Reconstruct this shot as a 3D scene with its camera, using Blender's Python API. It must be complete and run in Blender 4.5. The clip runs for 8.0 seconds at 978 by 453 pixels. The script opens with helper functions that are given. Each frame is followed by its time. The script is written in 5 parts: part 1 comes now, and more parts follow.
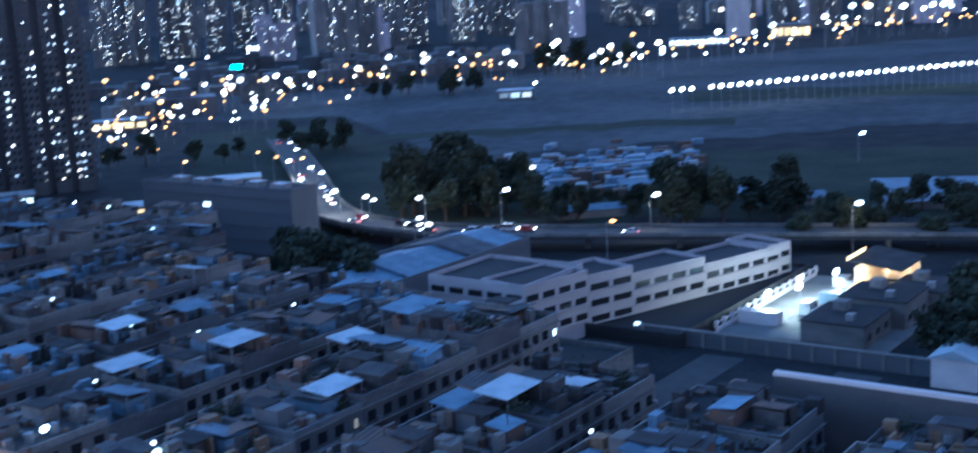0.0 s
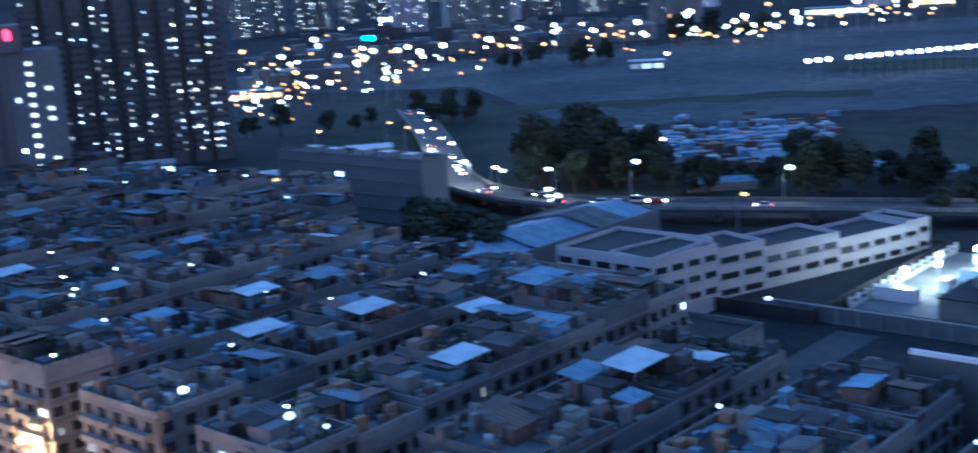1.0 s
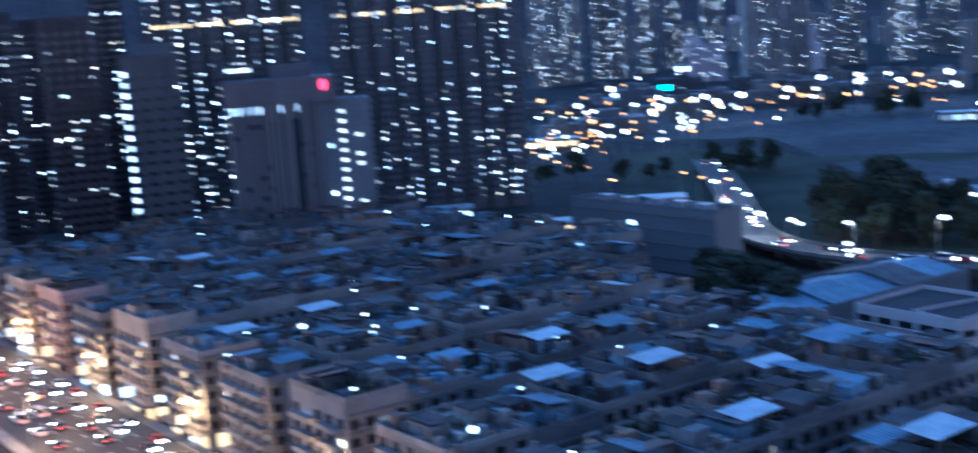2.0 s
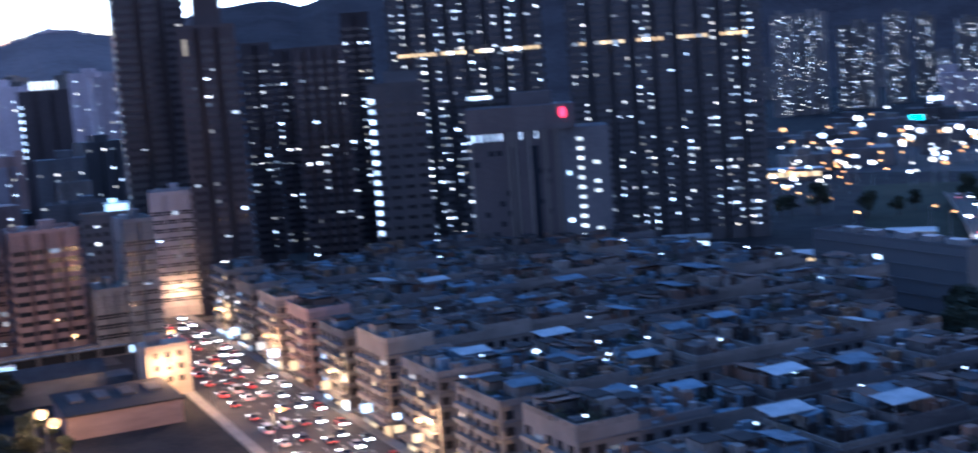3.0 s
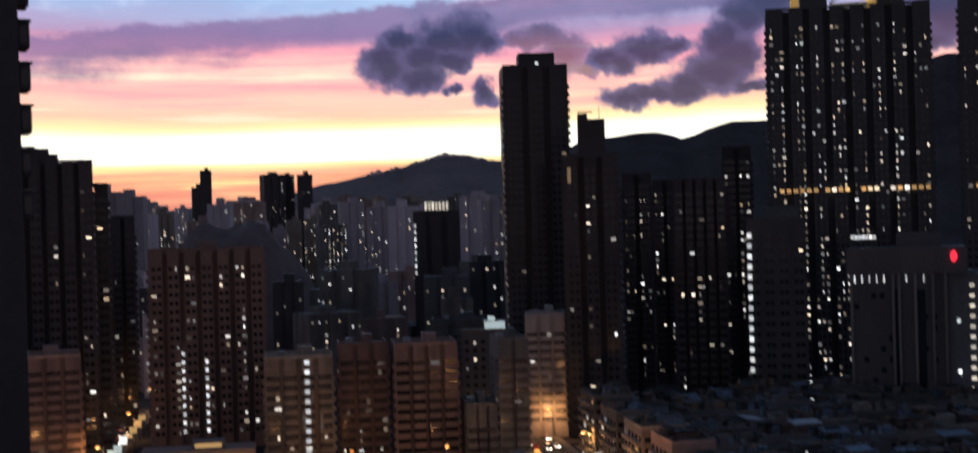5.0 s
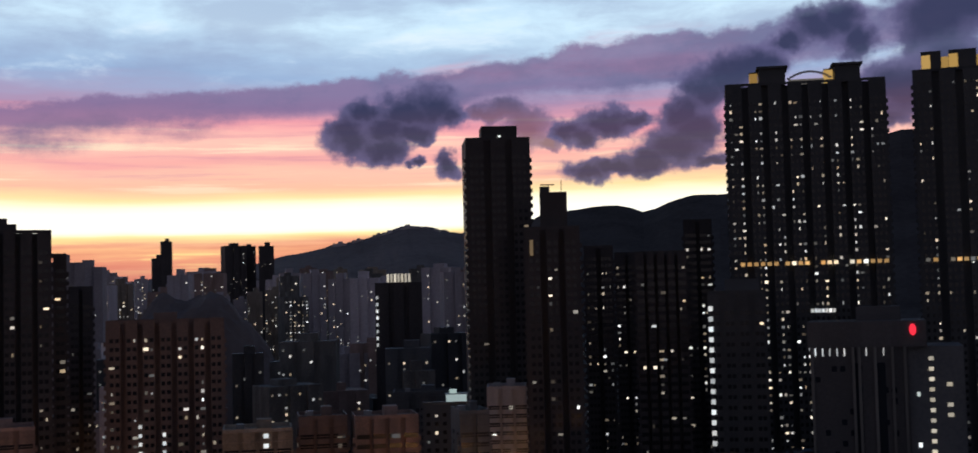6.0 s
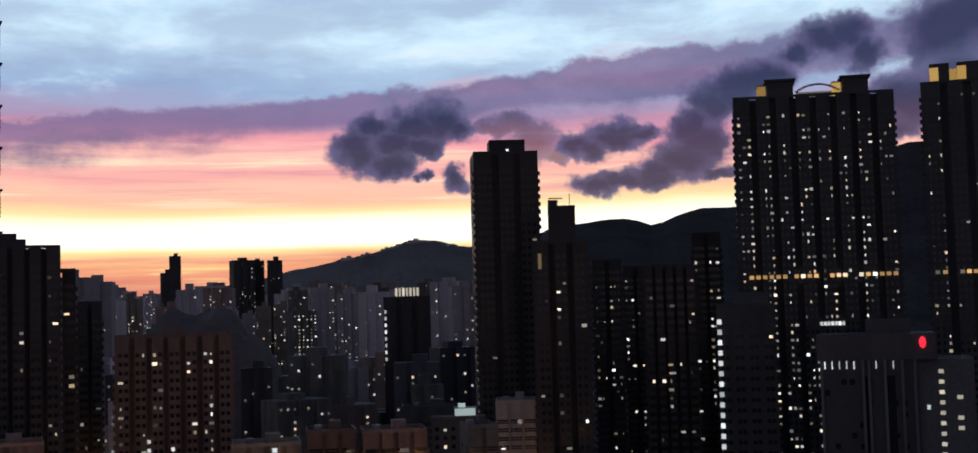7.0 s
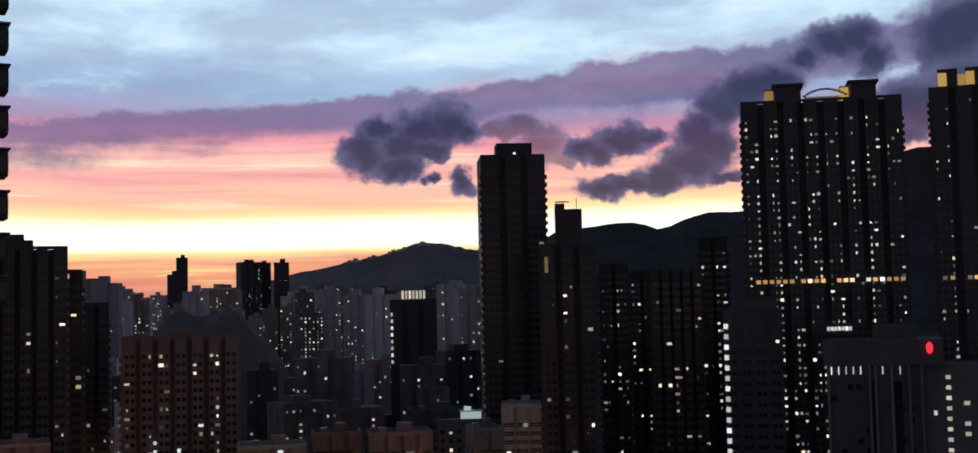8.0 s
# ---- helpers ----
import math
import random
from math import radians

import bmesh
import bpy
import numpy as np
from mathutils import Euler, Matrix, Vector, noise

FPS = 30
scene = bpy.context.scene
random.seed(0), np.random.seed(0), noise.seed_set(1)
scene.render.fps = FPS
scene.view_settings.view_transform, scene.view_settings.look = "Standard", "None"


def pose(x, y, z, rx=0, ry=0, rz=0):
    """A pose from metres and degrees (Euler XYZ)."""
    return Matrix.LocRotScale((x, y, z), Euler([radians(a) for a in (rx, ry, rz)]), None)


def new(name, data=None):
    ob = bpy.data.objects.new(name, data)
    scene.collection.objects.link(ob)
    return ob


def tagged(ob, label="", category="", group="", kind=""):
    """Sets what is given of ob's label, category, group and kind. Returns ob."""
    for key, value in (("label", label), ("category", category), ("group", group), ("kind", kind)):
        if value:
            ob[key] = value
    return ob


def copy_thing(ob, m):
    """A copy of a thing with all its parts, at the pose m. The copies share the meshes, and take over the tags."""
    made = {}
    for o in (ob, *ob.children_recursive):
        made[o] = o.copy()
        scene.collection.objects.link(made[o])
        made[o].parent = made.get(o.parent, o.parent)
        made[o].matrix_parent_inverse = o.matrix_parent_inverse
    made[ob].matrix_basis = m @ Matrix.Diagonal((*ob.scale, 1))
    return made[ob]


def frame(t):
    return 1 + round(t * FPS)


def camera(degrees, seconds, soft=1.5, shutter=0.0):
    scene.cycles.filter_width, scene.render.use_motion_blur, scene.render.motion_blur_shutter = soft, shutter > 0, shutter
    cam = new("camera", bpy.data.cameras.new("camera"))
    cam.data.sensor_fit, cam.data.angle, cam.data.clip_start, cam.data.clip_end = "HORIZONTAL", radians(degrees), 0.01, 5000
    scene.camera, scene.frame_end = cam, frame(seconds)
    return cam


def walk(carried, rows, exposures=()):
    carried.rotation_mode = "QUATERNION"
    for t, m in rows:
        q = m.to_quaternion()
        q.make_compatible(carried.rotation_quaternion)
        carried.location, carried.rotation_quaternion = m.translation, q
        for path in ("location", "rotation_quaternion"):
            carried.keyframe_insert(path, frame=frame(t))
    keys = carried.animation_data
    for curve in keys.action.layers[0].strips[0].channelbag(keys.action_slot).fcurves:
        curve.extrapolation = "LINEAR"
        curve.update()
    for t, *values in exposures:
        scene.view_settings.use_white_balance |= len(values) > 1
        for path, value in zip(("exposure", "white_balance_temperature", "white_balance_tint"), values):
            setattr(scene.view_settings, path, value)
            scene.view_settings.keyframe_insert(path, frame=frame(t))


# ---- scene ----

EYE = 75.0  # the camera's height over the street, at a high window
cam = camera(41.55, 8.0, soft=1.6, shutter=0.85)
PATH = [
    (0.0, -5.49, -10.73, 3.04),
    (0.5, -3.04, -11.93, 3.08),
    (1.0, 0.25, -11.68, 3.52),
    (1.5, 5.61, -9.93, 3.91),
    (2.0, 13.29, -8.65, 4.09),
    (2.2, 15.47, -8.07, 4.15),
    (3.3, 26.39, -6.11, 3.99),
    (3.5, 27.76, -5.47, 3.73),
    (4.0, 32.60, -3.66, 2.48),
    (4.5, 38.79, -3.03, 2.55),
    (4.7, 40.01, -1.88, 1.88),
    (5.8, 40.44, 2.83, 1.74),
    (6.0, 38.84, 3.13, 1.46),
    (6.5, 38.85, 3.40, 1.57),
    (7.0, 39.22, 3.75, 1.61),
    (7.5, 39.47, 3.87, 1.43),
    (8.0, 39.50, 3.90, 1.30),
]
walk(cam, [(t, pose(0, 0, EYE, 90 + pitch, roll, yaw)) for t, yaw, pitch, roll in PATH],
     exposures=[(0.0, 2.58, 4350, 5), (2.2, 2.6, 4080, 5), (2.8, 2.35, 4300, 10), (3.3, 2.05, 4450, 14), (3.6, 1.75, 4600, 16), (4.0, 1.03, 5450, 18),
                (4.5, 0.68, 6150, 18), (4.8, 0.5, 6300, 16), (5.8, 0.12, 6420, 11), (8.0, 0.12, 6420, 11)])


# ---- world: dusk sky, the sun just gone in the west ----
class Nodes:
    """Small helper to wire node trees."""

    def __init__(self, tree):
        self.tree = tree

    def add(self, kind):
        return self.tree.nodes.new(kind)

    def put(self, socket, value):
        if isinstance(value, bpy.types.NodeSocket):
            self.tree.links.new(value, socket)
        elif value is not None:
            socket.default_value = value

    def math(self, op, a, b=None, c=None, clamp=False):
        node = self.add("ShaderNodeMath")
        node.operation, node.use_clamp = op, clamp
        for socket, value in zip(node.inputs, (a, b, c)):
            self.put(socket, value)
        return node.outputs[0]

    def mix(self, factor, a, b, blend="MIX"):
        node = self.add("ShaderNodeMix")
        node.data_type, node.blend_type = "RGBA", blend
        for i, value in ((0, factor), (6, a), (7, b)):
            self.put(node.inputs[i], value)
        return node.outputs[2]

    def step(self, x, low, high):
        node = self.add("ShaderNodeMapRange")
        node.interpolation_type = "SMOOTHSTEP"
        self.put(node.inputs[0], x)
        node.inputs[1].default_value, node.inputs[2].default_value = low, high
        if low > high:
            node.inputs[1].default_value, node.inputs[2].default_value = high, low
            node.inputs[3].default_value, node.inputs[4].default_value = 1.0, 0.0
        return node.outputs[0]

    def ramp(self, x, low, high, stops):
        node = self.add("ShaderNodeValToRGB")
        self.put(node.inputs[0], self.math("DIVIDE", self.math("SUBTRACT", x, low), high - low, clamp=True))
        els = node.color_ramp.elements
        while len(els) < len(stops):
            els.new(0.5)
        for el, (at, colour) in zip(els, stops):
            el.position, el.color = (at - low) / (high - low), (*colour, 1)
        return node.outputs[0]

    def noise(self, vector, scale, detail=4.0, rough=0.55, stretch=None, distortion=0.0):
        if stretch:
            m = self.add("ShaderNodeMapping")
            self.put(m.inputs[0], vector)
            m.inputs[3].default_value = stretch
            vector = m.outputs[0]
        node = self.add("ShaderNodeTexNoise")
        self.put(node.inputs["Vector"], vector)
        node.inputs["Scale"].default_value, node.inputs["Detail"].default_value = scale, detail
        node.inputs["Roughness"].default_value, node.inputs["Distortion"].default_value = rough, distortion
        return node.outputs[0]


def lin(r, g, b):
    """A colour seen as 0 to 255 in linear light."""
    return tuple((c / 255 / 12.92 if c < 10.3 else ((c / 255 + 0.055) / 1.055) ** 2.4) for c in (r, g, b))


def make_world():
    world = bpy.data.worlds.new("dusk")
    scene.world = world
    world.use_nodes = True
    tree = world.node_tree
    tree.nodes.clear()
    n = Nodes(tree)
    way = n.add("ShaderNodeTexCoord").outputs["Generated"]
    xyz = n.add("ShaderNodeSeparateXYZ")
    n.put(xyz.inputs[0], way)
    x, y, z = xyz.outputs
    el = n.math("MULTIPLY", n.math("ARCSINE", z), 57.2958)
    az = n.math("MULTIPLY", n.math("ARCTAN2", n.math("MULTIPLY", x, -1.0), y), 57.2958)
    flat = n.add("ShaderNodeCombineXYZ")
    n.put(flat.inputs[0], az), n.put(flat.inputs[1], el)
    flat = flat.outputs[0]
    warp = n.add("ShaderNodeVectorMath")
    warp.operation = "MULTIPLY_ADD"
    shift = n.add("ShaderNodeTexNoise")
    n.put(shift.inputs["Vector"], flat)
    shift.inputs["Scale"].default_value, shift.inputs["Detail"].default_value = 0.14, 3
    n.put(warp.inputs[0], shift.outputs["Color"])
    warp.inputs[1].default_value, warp.inputs[2].default_value = (5.0, 1.6, 0), (0, 0, 0)
    n.put(warp.inputs[2], flat)
    swirl = warp.outputs[0]
    wisp = n.noise(flat, 0.12, 5, 0.55, (0.35, 2.6, 1))      # long streaks
    soft = n.noise(swirl, 0.2, 6, 0.58, (0.55, 1.9, 1))       # broad banks
    puff = n.noise(flat, 0.55, 7, 0.66, (0.8, 1.1, 1))       # cauliflower edges
    w = n.math("SUBTRACT", wisp, 0.5)
    s = n.math("SUBTRACT", soft, 0.5)
    p = n.math("SUBTRACT", puff, 0.5)
    # the glow by elevation, streaked
    e1 = n.math("ADD", el, n.math("MULTIPLY", n.math("MULTIPLY", w, n.math("ADD", 0.4, n.step(el, 4.0, 7.0))), 2.6))
    glow = n.ramp(e1, -2, 22, [
        (-2, lin(120, 70, 60)), (1.4, lin(222, 140, 118)), (1.9, lin(238, 160, 124)), (2.3, lin(246, 180, 132)), (2.6, lin(240, 172, 136)), (2.95, lin(255, 232, 160)),
        (3.1, (1.12, 1.08, 0.86)), (3.7, (1.2, 1.18, 1.04)), (4.3, (1.12, 1.06, 0.78)), (4.7, lin(255, 226, 164)), (5.2, lin(250, 190, 160)), (5.8, lin(250, 194, 170)), (6.3, lin(244, 172, 164)),
        (6.9, lin(255, 196, 178)), (7.6, lin(240, 158, 166)), (8.5, lin(170, 140, 172)), (9.7, lin(150, 176, 210)), (12.0, lin(204, 232, 248)), (15, lin(182, 214, 238)), (22, lin(84, 122, 170))])
    # fine streaks of cloud across the glow
    thin = n.noise(flat, 0.5, 5, 0.6, (0.16, 3.4, 1))
    fine = n.math("MULTIPLY", n.step(thin, 0.5, 0.68), n.math("MULTIPLY", n.step(el, 4.4, 5.4), n.math("SUBTRACT", 1.0, n.step(el, 8.0, 9.5))))
    glow = n.mix(n.math("MULTIPLY", fine, 0.55), glow, (*lin(206, 138, 158), 1))
    bright = n.math("MULTIPLY", n.math("SUBTRACT", 1.0, n.step(thin, 0.34, 0.46)), n.math("MULTIPLY", n.step(el, 4.4, 5.2), n.math("SUBTRACT", 1.0, n.step(el, 7.0, 8.2))))
    glow = n.mix(n.math("MULTIPLY", bright, 0.65), glow, (*lin(255, 236, 200), 1))
    low = n.math("MULTIPLY", n.step(thin, 0.46, 0.6), n.math("SUBTRACT", 1.0, n.step(el, 2.5, 3.1)))
    glow = n.mix(n.math("MULTIPLY", low, 0.5), glow, (*lin(214, 122, 104), 1))
    gleam = n.math("MULTIPLY", n.math("SUBTRACT", 1.0, n.step(thin, 0.36, 0.48)), n.math("MULTIPLY", n.step(el, 1.2, 1.9), n.math("SUBTRACT", 1.0, n.step(el, 2.8, 3.2))))
    glow = n.mix(n.math("MULTIPLY", gleam, 0.75), glow, (*lin(255, 226, 150), 1))
    # pale blue opening broken by grey banks, high up
    bank = n.step(n.math("ADD", n.math("MULTIPLY", s, 6.0), n.math("MULTIPLY", p, 0.9)), -0.55, 0.9)
    high = n.step(el, 9.0, 10.5)
    glow = n.mix(n.math("MULTIPLY", n.math("MULTIPLY", bank, high), 0.5), glow, (*lin(138, 150, 184), 1))
    pale = n.step(n.math("MULTIPLY", s, -6.0), 0.15, 1.0)
    glow = n.mix(n.math("MULTIPLY", n.math("MULTIPLY", pale, high), 0.8), glow, (*lin(222, 238, 248), 1))
    rose = n.step(n.math("ADD", n.math("MULTIPLY", w, 4.0), n.math("MULTIPLY", s, 2.0)), 0.25, 0.9)
    mid = n.math("MULTIPLY", n.step(el, 5.0, 7.0), n.math("SUBTRACT", 1.0, n.step(el, 10.5, 12.5)))
    glow = n.mix(n.math("MULTIPLY", n.math("MULTIPLY", rose, mid), 0.6), glow, (*lin(232, 142, 160), 1))
    # billows: rounded lumps at two sizes
    lumps = None
    for size, weight in ((0.5, 0.72), (1.2, 0.28)):
        cell = n.add("ShaderNodeTexVoronoi")
        cell.feature = "SMOOTH_F1"
        n.put(cell.inputs["Vector"], swirl)
        cell.inputs["Scale"].default_value = size
        cell.inputs["Smoothness"].default_value = 0.35
        part_ = n.math("MULTIPLY", n.math("SUBTRACT", 0.75, cell.outputs["Distance"]), weight * 1.6)
        lumps = part_ if lumps is None else n.math("ADD", lumps, part_)
    # a long violet bank that climbs towards the north
    axis = n.math("ADD", 8.75, n.math("MULTIPLY", n.math("SUBTRACT", 47.0, az), 0.085))
    off = n.math("SUBTRACT", n.math("ADD", el, n.math("ADD", n.math("MULTIPLY", p, 1.5), n.math("MULTIPLY", s, 1.3))), axis)
    broad = n.math("ADD", 0.55, n.math("MULTIPLY", n.step(az, 44.0, 33.0), 0.5))
    over = n.math("SUBTRACT", 1.0, n.step(n.math("SUBTRACT", off, n.math("ADD", broad, n.math("MULTIPLY", lumps, 0.35))), -0.15, 0.25))
    under = n.step(n.math("ADD", off, n.math("MULTIPLY", w, 3.0)), -1.5, -0.35)
    violet = n.math("MULTIPLY", over, under)
    glow = n.mix(n.math("MULTIPLY", violet, 0.86), glow, n.mix(n.step(n.math("ADD", p, n.math("MULTIPLY", s, 1.5)), -0.2, 0.3), (*lin(126, 106, 146), 1), (*lin(100, 96, 136), 1)))

    # heaped clouds, lit from below and behind: lobes joined softly, their edges curled by the air
    curl = flat
    for size, reach in ((0.35, 1.0), (0.9, 0.95), (2.4, 0.42)):
        air = n.add("ShaderNodeTexNoise")
        n.put(air.inputs["Vector"], flat)
        air.inputs["Scale"].default_value, air.inputs["Detail"].default_value = size, 3
        bend = n.add("ShaderNodeVectorMath")
        bend.operation = "MULTIPLY_ADD"
        n.put(bend.inputs[0], air.outputs["Color"])
        bend.inputs[1].default_value = (reach * 1.25, reach, 0)
        n.put(bend.inputs[2], curl)
        back = n.add("ShaderNodeVectorMath")
        back.operation = "SUBTRACT"
        n.put(back.inputs[0], bend.outputs[0])
        back.inputs[1].default_value = (reach * 0.625, reach * 0.5, 0)
        curl = back.outputs[0]

    def heap(lobes):
        field = None
        for cx, cy, rx, ry in lobes:
            m = n.add("ShaderNodeVectorMath")
            m.operation = "MULTIPLY_ADD"
            n.put(m.inputs[0], curl)
            m.inputs[1].default_value, m.inputs[2].default_value = (1 / rx, 1 / ry, 0), (-cx / rx, -cy / ry, 0)
            r = n.add("ShaderNodeVectorMath")
            r.operation = "LENGTH"
            n.put(r.inputs[0], m.outputs[0])
            r = r.outputs["Value"]
            field = r if field is None else n.math("SMOOTH_MIN", field, r, 0.45)
        return n.math("SUBTRACT", field, n.math("ADD", n.math("MULTIPLY", p, 1.1), n.math("MULTIPLY", n.math("SUBTRACT", lumps, 0.4), 0.22)))

    for lobes, thick in HEAPS:
        deep = heap(lobes)
        cover = n.math("SUBTRACT", 1.0, n.step(deep, 0.82, 1.36))
        core = n.step(n.math("ADD", deep, n.math("MULTIPLY", p, 1.6)), 0.3, 1.3)
        shade = n.mix(core, (*lin(44, 50, 82), 1), (*lin(98, 94, 134), 1))
        glow = n.mix(n.math("MULTIPLY", cover, thick), glow, shade)
    # away from the sunset, and upwards, the dome darkens to night blue
    turn = n.math("ABSOLUTE", n.math("SUBTRACT", az, 50.0))
    turn = n.math("MINIMUM", turn, n.math("SUBTRACT", 360.0, turn))
    west = n.math("MULTIPLY", n.math("SUBTRACT", 1.0, n.step(turn, 30.0, 80.0)), n.math("SUBTRACT", 1.0, n.step(el, 15.0, 45.0)))
    # bright ring low in the unseen sky, added to lift the dark house fronts
    night = n.ramp(el, 0, 90, [(0, (0.205, 0.172, 0.186)), (12, (0.124, 0.115, 0.138)), (30, (0.048, 0.057, 0.088)), (50, (0.036, 0.056, 0.10)), (90, (0.045, 0.075, 0.13))])
    dome = n.mix(west, night, glow)
    sky = n.add("ShaderNodeTexSky")
    sky.sky_type, sky.sun_disc, sky.sun_elevation, sky.sun_rotation = "NISHITA", False, radians(-4.0), radians(-50)
    back1, back2 = n.add("ShaderNodeBackground"), n.add("ShaderNodeBackground")
    n.put(back1.inputs[0], dome)
    n.put(back2.inputs[0], sky.outputs[0])
    back2.inputs[1].default_value = 0.05
    both = n.add("ShaderNodeAddShader")
    n.put(both.inputs[0], back1.outputs[0]), n.put(both.inputs[1], back2.outputs[0])
    n.put(n.add("ShaderNodeOutputWorld").inputs[0], both.outputs[0])


# lobes of each cloud: bearing, elevation, half width, half height (degrees); and how thick it is
HEAPS = [
    ([(36.99, 7.47, 1.16, 0.89), (37.89, 8.15, 1.16, 0.5), (38.87, 8.01, 0.83, 0.36), (35.97, 6.8, 0.55, 0.33)], 0.72),
    ([(24.28, 11.18, 1.16, 0.83), (23.17, 11.47, 0.94, 1.0), (22.49, 10.44, 1.0, 0.83), (25.36, 10.57, 1.0, 0.44), (19.17, 11.2, 1.94, 1.72), (20.26, 8.18, 1.83, 1.27), (18.55, 8.7, 1.66, 1.66), (21.3, 8.52, 1.22, 0.94), (17.91, 11.96, 1.66, 1.66), (21.61, 7.22, 1.11, 0.55)], 0.93),
    ([(33.18, 7.67, 1.39, 0.66), (32.07, 7.79, 0.78, 0.44), (34.38, 7.11, 1.0, 0.55), (35.13, 7.24, 0.66, 0.44), (34.43, 5.46, 1.0, 0.47), (33.1, 5.58, 1.22, 0.44), (31.72, 5.92, 1.33, 0.66), (30.29, 6.35, 1.5, 0.89), (29.23, 7.1, 1.33, 1.16), (30.02, 7.76, 1.0, 0.72), (29.04, 8.72, 1.16, 1.0), (27.93, 9.39, 1.27, 1.0), (26.72, 9.7, 1.16, 0.72), (28.87, 5.72, 0.83, 0.33)], 0.94),
    ([(44.68, 7.2, 1.16, 1.0), (43.36, 6.61, 1.05, 0.61), (44.11, 8.16, 0.94, 0.66), (42.49, 8.33, 1.22, 0.83), (41.21, 8.45, 1.27, 1.0), (40.41, 8.02, 0.72, 0.66), (41.98, 6.09, 0.36, 0.22), (40.57, 5.81, 0.66, 0.5), (43.06, 7.48, 1.05, 0.72), (41.95, 7.36, 0.83, 0.5)], 0.97)]
make_world()


# ---- materials ----
def surface(name, colour, second, scale=0.6, rough=0.85, metal=0.0, bump=0.25, streak=0.0, vary=0.12, spec=0.3):
    """A weathered surface: two colours mixed by grain and stains, with fine relief, and each object a shade of its own."""
    mat = bpy.data.materials.new(name)
    mat.use_nodes = True
    n = Nodes(mat.node_tree)
    bsdf = mat.node_tree.nodes["Principled BSDF"]
    place = n.add("ShaderNodeTexCoord").outputs["Object"]
    grain = n.noise(place, scale * 6, 5, 0.6)
    stain = n.noise(place, scale * 0.55, 4, 0.6, (1, 1, 0.3 if streak else 1), 0.4)
    f = n.math("ADD", n.math("MULTIPLY", grain, 0.45), n.math("MULTIPLY", stain, 0.55))
    tone = n.mix(n.step(f, 0.36, 0.62), (*colour, 1), (*second, 1))
    shade = n.add("ShaderNodeHueSaturation")
    chance = n.add("ShaderNodeObjectInfo").outputs["Random"]
    n.put(shade.inputs["Value"], n.math("ADD", 1.0 - vary, n.math("MULTIPLY", chance, 2 * vary)))
    n.put(shade.inputs["Color"], tone)
    n.put(bsdf.inputs["Base Color"], shade.outputs[0])
    n.put(bsdf.inputs["Roughness"], n.math("ADD", rough - 0.1, n.math("MULTIPLY", grain, 0.2), clamp=True))
    bsdf.inputs["Metallic"].default_value = metal
    bsdf.inputs["Specular IOR Level"].default_value = spec
    b = n.add("ShaderNodeBump")
    b.inputs["Strength"].default_value, b.inputs["Distance"].default_value = bump, 0.08
    n.put(b.inputs["Height"], f)
    n.put(bsdf.inputs["Normal"], b.outputs[0])
    return mat


def glowing(name, colours, strength, spread=0.7, sampled=False, island=False):
    """A lit window, a lamp or a wall given a glow: each object draws its colour and strength from its own chance."""
    mat = bpy.data.materials.new(name)
    mat.use_nodes = True
    n = Nodes(mat.node_tree)
    bsdf = mat.node_tree.nodes["Principled BSDF"]
    chance = n.add("ShaderNodeNewGeometry").outputs["Random Per Island"] if island else n.add("ShaderNodeObjectInfo").outputs["Random"]
    node = n.add("ShaderNodeValToRGB")
    els = node.color_ramp.elements
    while len(els) < len(colours):
        els.new(0.5)
    for i, (el, c) in enumerate(zip(els, colours)):
        el.position, el.color = i / max(1, len(colours) - 1), (*c, 1)
    n.put(node.inputs[0], n.math("FRACT", n.math("MULTIPLY", chance, 7.13)))
    bsdf.inputs["Base Color"].default_value = (0.1, 0.1, 0.1, 1)
    n.put(bsdf.inputs["Emission Color"], node.outputs[0])
    power = n.math("ADD", 1.0 - spread, n.math("MULTIPLY", n.math("POWER", n.math("FRACT", n.math("MULTIPLY", chance, 31.7)), 2.2), 2.3 * spread))
    n.put(bsdf.inputs["Emission Strength"], n.math("MULTIPLY", power, strength))
    if not sampled:
        mat.cycles.emission_sampling = "NONE"
    return mat


def glass(name, colour, rough=0.12):
    mat = bpy.data.materials.new(name)
    mat.use_nodes = True
    bsdf = mat.node_tree.nodes["Principled BSDF"]
    bsdf.inputs["Base Color"].default_value = (*colour, 1)
    bsdf.inputs["Roughness"].default_value = rough
    bsdf.inputs["Specular IOR Level"].default_value = 0.5
    return mat


